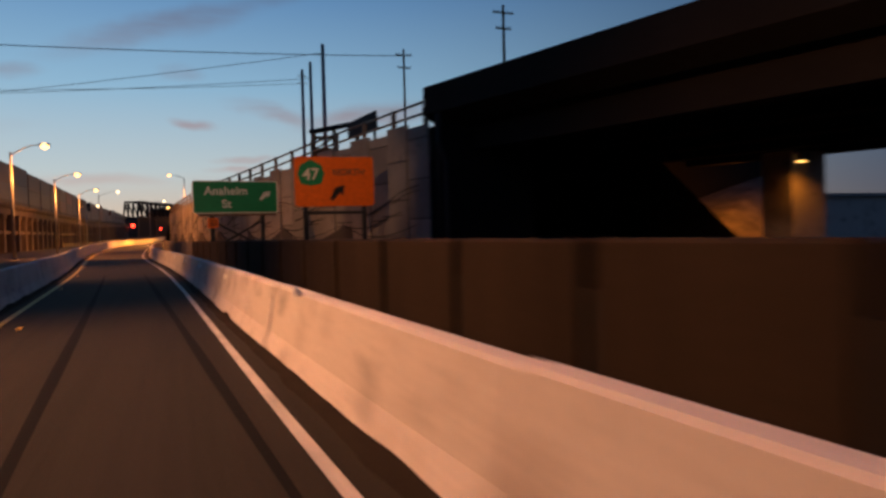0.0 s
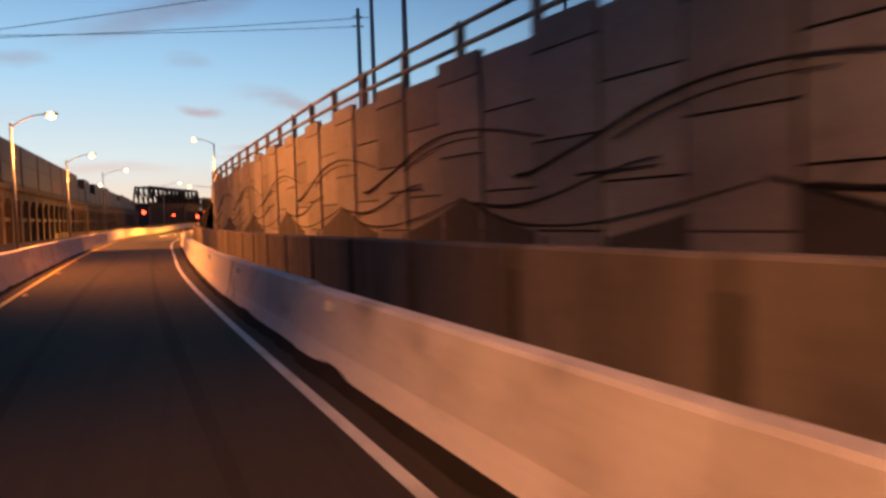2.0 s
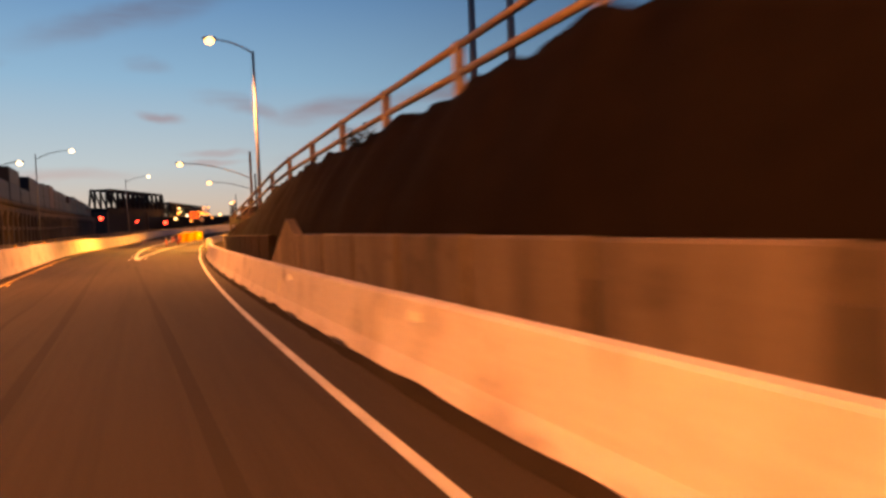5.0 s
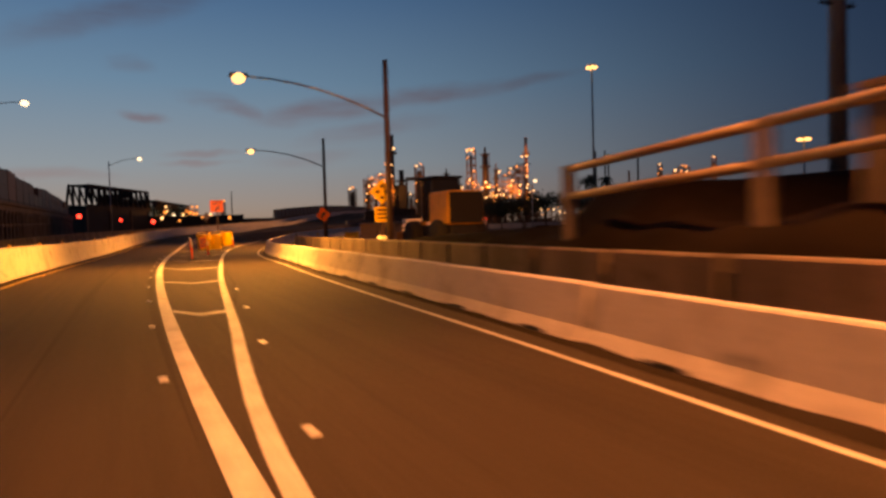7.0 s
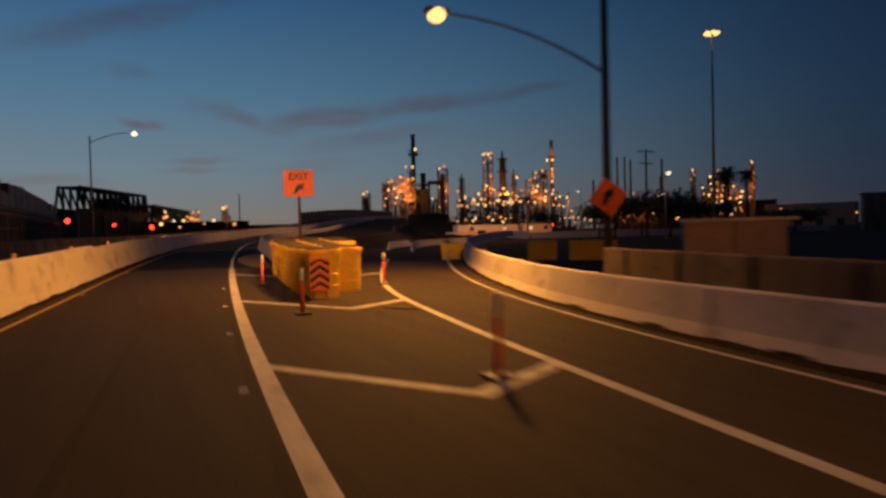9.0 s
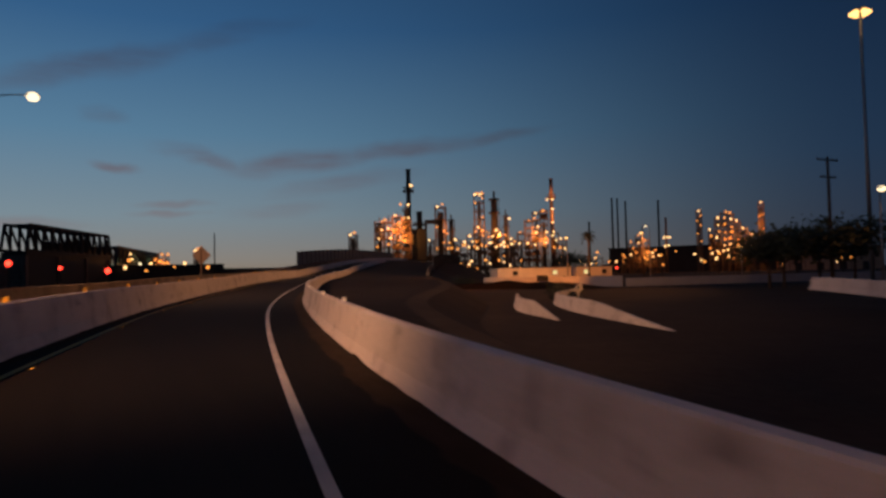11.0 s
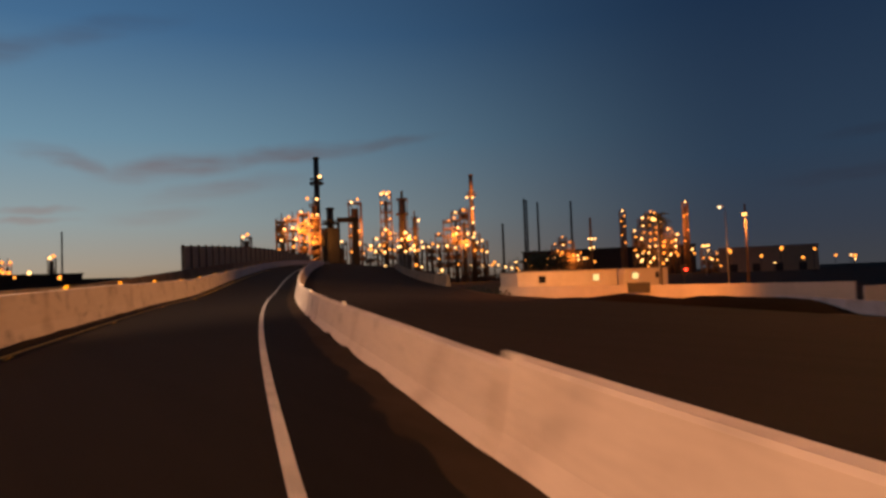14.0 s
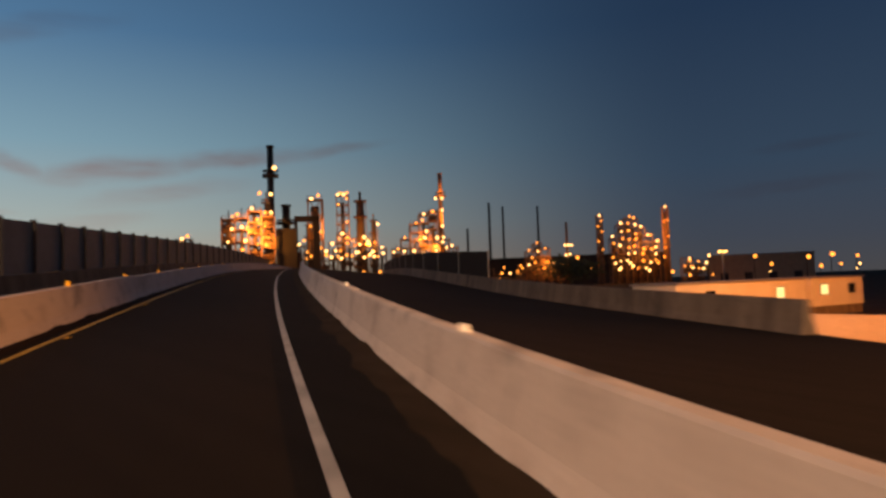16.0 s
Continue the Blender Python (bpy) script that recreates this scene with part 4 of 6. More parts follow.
stack(300.5, 577, 70.0, 1.55, "orange-lit chimney with rings", RUST, [(54.5, -3.4), (54.5, 0.4), (47.5, 0.3), (38, 0.2), (28.5, 0)], 0.95)
frame_unit(306, 577, 10, 8, [30, 25], "low lit pipe frame beside the chimney", 15, turn=-36, lamp=0.95, floor=5.0, share=0.7, foot=18, low_row=3)
for x, y, z in ((473, 709, 76), (489, 707, 73), (511, 684, 72), (424, 686, 49), (532.7, 768, 84)):
    stack(x, y, z, 1.15, "far dark chimney beyond the plant", DARK)
# low unit, flare stack, domed unit and its columns
frame_unit(372, 562, 30, 10, [14, 22, 27, 24, 16, 12], "low lit process unit", 7, turn=-42, lamp=0.95, floor=4.5, share=0.6, low_row=5, foot=11)
stack(386.5, 552, 41.0, 1.0, "thin pale flare stack with lamps at its foot", RUST, [(26, -2.2), (26, 0), (26, 2.2), (20, 1.2), (19.5, -1.5)], 0.95)
lattice_tower(416.7, 548, 46, 3.4, "slender lattice column with lamps", turn=-45, lamp=0.85, core=0.6, tops=1, sides=(0.92, 0.84, 0.76, 0.62, 0.5))
frame_unit(432, 532, 31, 14, [30, 39, 43, 42, 36, 31, 27], "tall domed unit covered with lamps", 8, turn=-48, lamp=1.0, floor=4.6, share=0.75, low_row=4, foot=9)
lattice_tower(446, 516, 50, 3.2, "slender lattice column with lamps", turn=-48, lamp=0.85, core=0.6, tops=1, sides=(0.82, 0.8, 0.6, 0.45))
frame_unit(462, 500, 26, 8, [15, 13, 11, 9], "low pipe rack with lamps", 9, turn=-50, lamp=0.9, share=0.7, low_row=7, foot=6)
frame_unit(352, 600, 62, 6, [9, 11, 9, 12, 9, 10], "low pipe rack with lamps", 10, turn=-40, lamp=1.0, share=0.4, low_row=9, foot=7)
frame_unit(235, 590, 62, 6, [9, 12, 10, 11, 9, 10], "low pipe rack with lamps", 11, turn=-34, lamp=1.0, share=0.4, low_row=6, foot=7)
lattice_tower(159.5, 607, 30, 5.0, "short column with twin lamps on top", lamp=1.0, core=0.7, tops=2, sides=())
# lit works far beyond the truss bridges
frame_unit(47.8, 700, 11, 8, [18, 21, 20], "small orange-lit works far ahead", 21, turn=-4, lamp=1.1, floor=5, share=0.9, foot=7)
frame_unit(64, 700, 26, 6, [9, 9.5, 9, 9.5, 9], "long low lit shed far ahead", 22, turn=-4, lamp=1.0, floor=9, share=1.0, foot=5, low_row=5)
lattice_tower(88, 819, 29.0, 5.0, "far column with twin lamps on top", turn=-5, lamp=1.5, core=0.7, tops=2, sides=(0.3,))
stack(50.3, 476, 22.0, 0.3, "thin mast far ahead", DARK)
# floodlights inside the plant
for x, y, z, w in ((145.5, 506, 26, 9000), (151, 504, 22, 9000), (149, 505, 30, 5000), (176, 505, 27, 4500), (296.5, 570.5, 60, 6000), (318, 700, 42, 30000), (332, 697, 36, 30000), (345, 700, 34, 20000),
                   (278, 568, 30, 12000), (285, 565, 24, 12000), (299, 571, 44, 9000), (423, 519, 22, 14000), (434, 514, 32, 16000), (368, 553, 14, 9000), (49, 692, 12, 16000)):
    plant_light(x, y, z, w * 1.8)

# ---- soil bank, upper ground and railing behind the low wall ----
rail_x = smooth_curve([(40, 3.9), (44, 3.75), (60, 3.9), (72, 4.2), (86, 4.3), (100, 4.6), (112, 5.2)])
rail_z = smooth_curve([(40, 4.8), (60, 4.5), (72, 4.35), (80, 4.05), (86, 3.5), (92, 3.0), (97, 2.65), (102, 2.4), (112, 2.1)])


def lump(x, y, s, amp, seed=0.0):
    return amp * (noise.noise(Vector((x / s + seed, y / s, seed))) + 0.5 * noise.noise(Vector((x / s * 2.3, y / s * 2.3 + seed, 1.7))))


rows = []
for y in steps(42.7, 126, 0.45):
    p0 = beside(y, low_lat(y) + 0.24)
    fade = max(0.0, min(1.0, (127 - y) / 15))
    zt = max(0.3, (rail_z(min(y, 112)) - 1.05) * fade + 0.3 * (1 - fade))
    x1 = max(rail_x(min(y, 112)) - 0.2, p0.x + 0.9)
    heap = 0.2 * max(0.0, min(1.0, (82.0 - y) / 3)) - 0.35 * math.exp(-((y - 86.5) / 3.0) ** 2) + 0.3 * math.exp(-((y - 86.3) / 0.45) ** 2) + 0.3 * noise.noise(Vector((y * 0.7, 0, 5)))
    zt += heap
    row = []
    for k in range(9):
        t = k / 8
        x = p0.x + (x1 - p0.x) * t
        z = (0.9 * fade) * (1 - t) + zt * min(1.0, t ** 0.8)
        row.append(Vector((x, y, z + (lump(x, y, 1.1, 0.22) if 0 < k else 0))))
    for dx in (0.8, 2.5, 6, 12, 24, 45):
        heap_z = (1.95 + 0.06 * dx) * math.exp(-((y - 102.5) / 2.6) ** 4)
        row.append(Vector((x1 + dx, y, max(heap_z, zt - (0 if dx < 20 else zt * (dx - 12) / 36)) + lump(x1 + dx, y, 2.5, 0.22))))
    rows.append(row)
tagged(link("soil_bank", ribbon(rows), BANK_UNLIT, smooth=True), "steep dark soil bank under the railing, darkened further as unlit", "embankment", kind="structure")
# upper ground behind the tall wall
rows = [[Vector((wall_x(y) + 0.4, y, wall_top(y) - 0.2)), Vector((wall_x(y) + 9, y, wall_top(y) - 0.2)), Vector((wall_x(y) + 16, y, -0.4))] for y in steps(-20, 45, 4)]
tagged(link("upper_road", ribbon(rows), ASPHALT_OLD), "upper road held by the retaining wall", "road", kind="structure")

TUBE_RAIL = surface("painted_rail", (0.27, 0.20, 0.14), 0.6, 0.2, grain=10, stain=1.0, stain_amount=0.3)
railing = thing("railing", (0, 0, 0), "two-bar pipe railing along the upper edge", "railing", kind="structure")


def rail_run(pts, posts, r=0.055, drop=0.42, foot=1.05):
    for a, b in zip(pts, pts[1:]):
        for dz in (0, -drop):
            part("rail_bar", tubed(Vector(a) + Vector((0, 0, dz)), Vector(b) + Vector((0, 0, dz)), r, n=8), TUBE_RAIL, railing, smooth=True)
    for p in posts:
        part("rail_post", boxed(p[0] - 0.08, p[0] + 0.08, p[1] - 0.08, p[1] + 0.08, p[2] - foot, p[2] + 0.06), TUBE_RAIL, railing)


ys = steps(-19.5, 44, 2.4)
pts = [Vector((wall_x(y) + 0.2, y, wall_top(y) + 0.82)) for y in ys]
rail_run(pts, pts, foot=0.95)
ys = steps(44, 102.6, 4.2)
pts = [Vector((rail_x(y), y, rail_z(y))) for y in ys]
rail_run(pts, pts, r=0.07, drop=0.48, foot=1.5)

# relief of waves cut in the tall wall, with dark pointed peaks between them
peaks = (-13.0, -6.3, 0.5, 7.1, 13.7, 20.35, 27.3, 34.8, 42.0)
cusp = smooth_curve([(0, 1.85), (0.84, 1.59), (1.66, 1.36), (2.5, 1.29), (3.2, 1.29), (3.85, 1.34), (4.4, 1.42), (5.2, 1.55), (6.0, 1.7), (6.7, 1.85)])
low_wave = smooth_curve([(0.5, 1.74), (1.1, 1.67), (1.8, 1.66), (2.8, 1.79), (3.9, 2.06), (4.6, 2.2), (5.0, 2.23)])
high_wave = smooth_curve([(1.8, 2.18), (2.3, 2.22), (3.0, 2.42), (3.8, 2.65), (4.8, 2.98), (5.6, 3.13), (6.9, 3.17), (8.1, 3.02), (9.2, 2.78)])
for k, y0 in enumerate(peaks):
    for f_, s0, s1, r in ((cusp, 0, 6.5, 0.028), (low_wave, 0.5, 5.0, 0.032), (high_wave, 1.8, 9.2, 0.034), (lambda s: high_wave(s) - 0.3 + 0.02 * s, 4.2, 7.4, 0.022),
                          (lambda s: 2.02 + 0.02 * s, 3.4, 5.0, 0.025)):
        pts = []
        for i in range(19):
            s = s0 + (s1 - s0) * i / 18
            if -19.5 < y0 - s < 43.4:
                pts.append(wall_point(y0 - s, 0.05, f_(s)))
        if len(pts) > 3:
            part("wave_groove", bent(pts, r, r * 0.45, n=5), JOINT, tall, "dark curved groove of the wave relief")
PEAK = surface("peak_stone", (0.065, 0.054, 0.047), 0.9, grain=12, stain=0.6, stain_amount=0.4)
for y0 in peaks[:-1]:
    bm = bmesh.new()
    prof = [(-2.6, 1.1), (-1.7, 1.3), (-1.0, 1.48), (-0.4, 1.68), (0.0, 1.82), (0.4, 1.68), (1.0, 1.48), (1.7, 1.3), (2.6, 1.1)]
    topv = [bm.verts.new(wall_point(y0 + a, 0.045, z)) for a, z in prof]
    botv = [bm.verts.new(wall_point(y0 + a, 0.045, 0.2)) for a, z in prof]
    bckv = [bm.verts.new(wall_point(y0 + a, -0.02, z)) for a, z in prof]
    for i in range(8):
        bm.faces.new((botv[i], topv[i], topv[i + 1], botv[i + 1]))
        bm.faces.new((topv[i], bckv[i], bckv[i + 1], topv[i + 1]))
    part("peak_relief", bm, PEAK, tall, "dark pointed peak in relief")

# ---- underpass bridge at the near end of the tall wall ----
bridge = thing("overpass_bridge", (0, 0, 0), "concrete overpass coloured for shade above an unlit underpass", "bridge", kind="structure")


def deck_x(y):
    return 12.4 + 0.27 * (-20 - y)


line = [Vector((deck_x(y), y, 0)) for y in steps(-96, -19.5, 6)]
part("deck", sweep(line, [(0.7, 5.35), (0.0, 5.75), (0.0, 6.02), (0.3, 6.02), (18.0, 6.02), (18.0, 5.35)]), BRIDGE_SHADE, bridge)
part("parapet", sweep(line, [(0.06, 6.02), (0.06, 6.78), (0.30, 6.78), (0.34, 6.02)]), BRIDGE_SHADE, bridge)
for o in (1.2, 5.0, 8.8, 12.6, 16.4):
    part("girder", sweep(line, [(o, 4.4), (o, 5.35), (o + 0.8, 5.35), (o + 0.8, 4.4)]), BRIDGE_SHADE, bridge)
part("abutment", boxed(12.5, 16.2, -20.6, -19.6, -0.4, 5.3), BRIDGE_SHADE, bridge)
part("abutment", boxed(15.6, 16.2, -19.6, -10.4, -0.4, 5.3), BRIDGE_SHADE, bridge)
part("abutment", boxed(16.2, 40, -11.0, -10.2, -0.4, 5.9), BRIDGE_SHADE, bridge)
part("deck_end", boxed(14.2, 32, -19.5, -11.0, 5.35, 6.0), BRIDGE_SHADE, bridge)
part("drain_pipe", bent([(12.35, -20.9, 5.6), (12.35, -20.9, 4.6), (12.6, -20.9, 3.9), (12.6, -20.9, 0.0)], 0.11), DARK, bridge)
part("abutment_pier", boxed(27.3, 29.2, -22.4, -20.9, -0.4, 4.4), CONCRETE, bridge, "pier lit orange from below")
bm = ribbon([[Vector((16.2, -18.5, -0.3)), Vector((24, -18.5, -0.3)), Vector((34, -18.5, -0.3))], [Vector((16.2, -11.2, 1.0)), Vector((27, -11.2, 1.4)), Vector((39.5, -11.2, 4.9))]])
part("slope_paving", bm, CONCRETE_DARK, bridge, "bare soil slope under the deck")
part("lamp_box", boxed(27.0, 27.28, -23.2, -22.9, 3.9, 4.2), STEEL, bridge)
lamp_light("underpass_light", (27.1, -23.3, 3.8), 70, (1.0, 0.32, 0.03), size=0.2, spot=2.6)
lamp_light("underpass_light", (30.5, -18.0, 4.2), 420, (1.0, 0.32, 0.03), size=0.2, spot=2.9, aim=(29, -14, 0.5))
part("lamp_lens", boxed(26.95, 27.2, -23.15, -22.95, 3.86, 3.895), LAMP_GLOW, bridge, "lit wall lamp")
yard = thing("white_shed", (52, -4, 0), "small white shed beyond the underpass", "shed")
part("wall", boxed(-5, 6, -3, 3, -0.4, 3.2), CONCRETE, yard)
part("roof", boxed(-5.3, 6.3, -3.3, 3.3, 3.2, 3.45), STEEL, yard)
cobra_lamp((50, 2, 0), 7.5, 1.0, 120, 800, "street lamp lit beyond the underpass", glow_r=0.35, rise=0.4)

# ---- signs ----
GREEN = surface("sign_green", (0.004, 0.24, 0.085), 0.45, grain=6, stain=1.0, stain_amount=0.25, bump=0)
ORANGE = surface("sign_orange", (0.88, 0.15, 0.002), 0.5, grain=6, stain=1.0, stain_amount=0.15, bump=0)
SIGN_YELLOW = surface("sign_yellow", (0.90, 0.56, 0.01), 0.5, grain=6, stain=1.0, stain_amount=0.2, bump=0)
SIGN_WHITE = surface("sign_white", (0.75, 0.72, 0.62), 0.5, grain=6, stain=1.0, stain_amount=0.1, bump=0)
TAN_BACK = surface("sign_back", (0.13, 0.09, 0.07), 0.6, 0.2, grain=8, stain=2.0, stain_amount=0.4, bump=0.05)
BLACK = surface("sign_black", (0.012, 0.011, 0.01), 0.5, grain=6, bump=0)


def words(body, size, mat, parent, at, name="lettering"):
    """Letters standing upright, facing -y."""
    c = bpy.data.curves.new(name, "FONT")
    c.body, c.size, c.align_x, c.align_y, c.extrude, c.offset = body, size, "CENTER", "CENTER", 0.004, size * 0.02
    c.materials.append(mat)
    ob = new(name, c)
    ob.parent = parent
    ob.matrix_basis = pose(*at, 90, 0, 0)
    ob["label"] = "the words " + body
    return ob


def plate(x0, x1, z0, z1, y=0.0, thick=0.03, corner=0.12):
    """A plate with clipped round corners, in the plane y."""
    bm = bmesh.new()
    pts = []
    for cx_, cz_, a0 in ((x1 - corner, z1 - corner, 0), (x0 + corner, z1 - corner, 90), (x0 + corner, z0 + corner, 180), (x1 - corner, z0 + corner, 270)):
        for k in range(4):
            a = radians(a0 + 30 * k)
            pts.append((cx_ + corner * math.cos(a), cz_ + corner * math.sin(a)))
    a = [bm.verts.new((x, y, z)) for x, z in pts]
    b = [bm.verts.new((x, y + thick, z)) for x, z in pts]
    bm.faces.new(a)
    bm.faces.new(b[::-1])
    n = len(pts)
    for i in range(n):
        bm.faces.new((a[i], b[i], b[(i + 1) % n], a[(i + 1) % n]))
    return bm


def arrow(cx_, cz_, size, y, angle=45):
    bm = bmesh.new()
    shape = [(-0.5, -0.09), (0.1, -0.09), (0.1, -0.28), (0.55, 0), (0.1, 0.28), (0.1, 0.09), (-0.5, 0.09)]
    c, s = math.cos(radians(angle)), math.sin(radians(angle))
    vs = [bm.verts.new((cx_ + size * (x * c - z * s), y, cz_ + size * (x * s + z * c))) for x, z in shape]
    bm.faces.new(vs)
    bmesh.ops.triangulate(bm, faces=bm.faces[:])
    return bm


g = thing("guide_sign", (6.4, -9.2, 0), "green guide sign reading Anaheim St on steel posts", "road sign", turn=4)
part("border", plate(-1.98, 1.98, 2.56, 4.12, 0.0, 0.03), SIGN_WHITE, g, "white border")
part("panel", plate(-1.93, 1.93, 2.61, 4.07, -0.006, 0.02, 0.1), GREEN, g)
words("Anaheim", 0.56, SIGN_WHITE, g, (-0.45, -0.014, 3.62))
words("St", 0.56, SIGN_WHITE, g, (-0.45, -0.014, 3.0))
part("arrow", arrow(1.38, 3.4, 0.62, -0.014, 40), SIGN_WHITE, g, "white arrow")
part("frame_beam", boxed(-1.7, 1.9, 0.04, 0.12, 2.44, 2.56), RUST, g)
for x in (-1.1, 1.25):
    part("post", boxed(x - 0.09, x + 0.09, 0.05, 0.25, -0.3, 4.0), DARK, g)
part("brace", tubed((-1.1, 0.15, 2.2), (1.25, 0.15, 0.9), 0.05, n=6), DARK, g)
part("brace", tubed((-1.1, 0.15, 0.9), (1.25, 0.15, 2.2), 0.05, n=6), DARK, g)
sm = part("marker_plate", boxed(-1.32, -0.86, -0.03, 0.03, 1.88, 2.34), ORANGE, g, "small orange plate")
for z in (2.2, 2.08, 1.98):
    part("text_bar", boxed(-1.26, -0.92, -0.037, -0.031, z, z + 0.05), BLACK, sm, "unreadable line of text")

o = thing("detour_sign", (9.25, -18.0, 0), "orange detour sign with route shield on posts", "road sign", turn=-4)
part("panel", plate(-1.48, 1.48, 2.5, 4.35, 0, 0.03), ORANGE, o)
bm = bmesh.new()
sh = [(0, -0.36), (0.3, -0.3), (0.4, 0.0), (0.3, 0.26), (0.0, 0.42), (-0.3, 0.26), (-0.4, 0.0), (-0.3, -0.3)]
bm.faces.new([bm.verts.new((-0.88 + 1.25 * x, -0.008, 3.72 + 1.25 * z)) for x, z in sh])
part("route_shield", bm, GREEN, o, "green route shield")
words("47", 0.6, SIGN_WHITE, o, (-0.88, -0.018, 3.68))
words("NORTH", 0.34, RUST, o, (0.52, -0.012, 3.76))
part("arrow", arrow(0.1, 3.0, 0.72, -0.008, 48), BLACK, o, "black arrow")
for x in (-1.1, 1.1):
    part("post", boxed(x - 0.08, x + 0.08, 0.04, 0.2, -0.3, 4.2), DARK, o)
part("brace", boxed(-1.2, 1.2, 0.05, 0.13, 2.2, 2.32), DARK, o)
# open frame and a tilted board on the upper road
FRAME = surface("weathered_timber", (0.30, 0.15, 0.06), 0.8, grain=10, stain=1.0, stain_amount=0.4, streak=(1, 1, 0.3))
b = thing("timber_stand", (10.9, -5.8, 4.7), "open timber sign stand above the retaining wall", "sign stand", turn=-19)
part("roof_panel", boxed(-0.2, 2.75, -0.35, 0.4, 0, 0.16, m=Matrix.Translation((0, 0, 2.3)) @ pose(0, 0, 0, 0, -10, 0)), DARK, b)
for x, h in ((0.0, 2.3), (1.1, 2.5), (2.4, 2.75)):
    part("post", boxed(x - 0.09, x + 0.09, -0.08, 0.08, -0.6, h), FRAME, b)
part("panel", boxed(0.1, 1.0, -0.04, 0.04, 1.0, 1.45), FRAME, b)
part("rail", boxed(0.0, 2.4, -0.05, 0.05, 0.75, 0.95), FRAME, b)
part("rail", boxed(0.0, 1.1, -0.05, 0.05, 1.95, 2.12), FRAME, b)
part("brace", tubed((0.1, 0, 1.45), (1.05, 0, 2.0), 0.05, n=6), FRAME, b)
b = thing("weathered_billboard", (12.0, -11.4, 4.9), "dark weathered board seen from behind above the wall", "billboard", turn=-72)
part("panel", boxed(-0.9, 1.6, 0, 0.08, 1.25, 2.05, m=pose(0, 0, 0, 0, -6, 0)), DARK, b)
for x in (-0.5, 1.1):
    part("post", boxed(x - 0.05, x + 0.05, 0.08, 0.18, -0.4, 1.7), DARK, b)

e = thing("exit_sign", (6.2, 165.8, 0.2), "orange EXIT sign with a black arrow on a post", "road sign", turn=-20)
part("border", plate(-0.69, 0.69, 3.1, 4.31, 0, 0.03, 0.08), ORANGE, e)
words("EXIT", 0.44, BLACK, e, (0, -0.012, 4.0))
part("arrow", arrow(0.02, 3.46, 0.62, -0.012, 45), BLACK, e, "black arrow")
part("post", boxed(-0.06, 0.06, 0.03, 0.13, -0.4, 4.2), WOOD, e)

# diamond warning signs by the lamp posts
d = thing("warning_sign", (9.3, 124.85, 0), "yellow diamond warning sign above a yellow plate", "road sign", turn=-8)
rot = pose(0, 0, 0, 0, 45, 0)
part("diamond", boxed(-0.45, 0.45, 0, 0.03, -0.45, 0.45, m=Matrix.Translation((0, 0, 3.15)) @ rot), SIGN_YELLOW, d)
for k, (x, z) in enumerate(((0, 0.28), (-0.22, 0), (0.22, 0), (0, -0.28))):
    part("symbol", boxed(x - 0.09, x + 0.09, -0.012, -0.004, 3.15 + z - 0.07, 3.15 + z + 0.07), BLACK, d, "black symbol")
part("plate", boxed(-0.38, 0.38, 0, 0.03, 1.65, 2.4), SIGN_YELLOW, d)
for z in (2.2, 2.0, 1.8):
    part("text_bar", boxed(-0.28, 0.28, -0.008, -0.002, z, z + 0.09), BLACK, d, "unreadable line of text")
part("post", boxed(-0.05, 0.05, 0.03, 0.12, -0.3, 3.6), WOOD, d)
part("foot_barrel", tubed((0, 0.1, 0), (0, 0.1, 0.95), 0.32, 0.28, 14), SIGN_WHITE, d, "pale barrel at the foot", smooth=True)
d = thing("warning_sign", (13.85, 153.0, 0), "tilted orange diamond warning sign beside a lamp post", "road sign", turn=-15)
part("diamond", boxed(-0.5, 0.5, 0, 0.03, -0.5, 0.5, m=Matrix.Translation((0, 0, 2.55)) @ pose(0, 0, 0, 0, 35, 0)), ORANGE, d)
part("symbol", arrow(0, 2.55, 0.7, -0.012, 60), BLACK, d, "black bent arrow")
part("post", boxed(-0.05, 0.05, 0.03, 0.1, -0.3, 2.6), WOOD, d)

d = thing("warning_sign", (12.7, 239.6, 0.9), "diamond warning sign seen from behind on a post", "road sign", turn=-30)
part("diamond", boxed(-0.61, 0.61, 0, 0.03, -0.61, 0.61, m=Matrix.Translation((0, 0, 3.4)) @ rot), TAN_BACK, d, "bare weathered back of the plate")
part("post", boxed(-0.05, 0.05, -0.1, -0.01, -0.9, 4.0), WOOD, d)

# ---- sand barrels, chevron board, delineators ----
BARREL = surface("barrel_yellow", (0.74, 0.45, 0.015), 0.55, grain=10, stain=1.2, stain_amount=0.35, bump=0.05)
SAND = surface("sand", (0.05, 0.036, 0.022), 0.95, grain=6, stain=1.0, stain_amount=0.5)
CONE_ORANGE = surface("delineator_orange", (0.75, 0.10, 0.015), 0.6, grain=10, stain=2, stain_amount=0.25)


def lathe(profile, n=20):
    bm = bmesh.new()
    rings = [[bm.verts.new((r * math.cos(2 * math.pi * i / n), r * math.sin(2 * math.pi * i / n), z)) for i in range(n)] for r, z in profile]
    for a, b_ in zip(rings, rings[1:]):
        for i in range(n):
            bm.faces.new((a[i], a[(i + 1) % n], b_[(i + 1) % n], b_[i]))
    bm.faces.new(rings[0][::-1])
    bm.faces.new(rings[-1])
    return bm


first = thing("sand_barrel", (3.55, 152.1, road_z(152)), "yellow plastic crash barrel filled with sand", "crash barrel", "crash barrels")
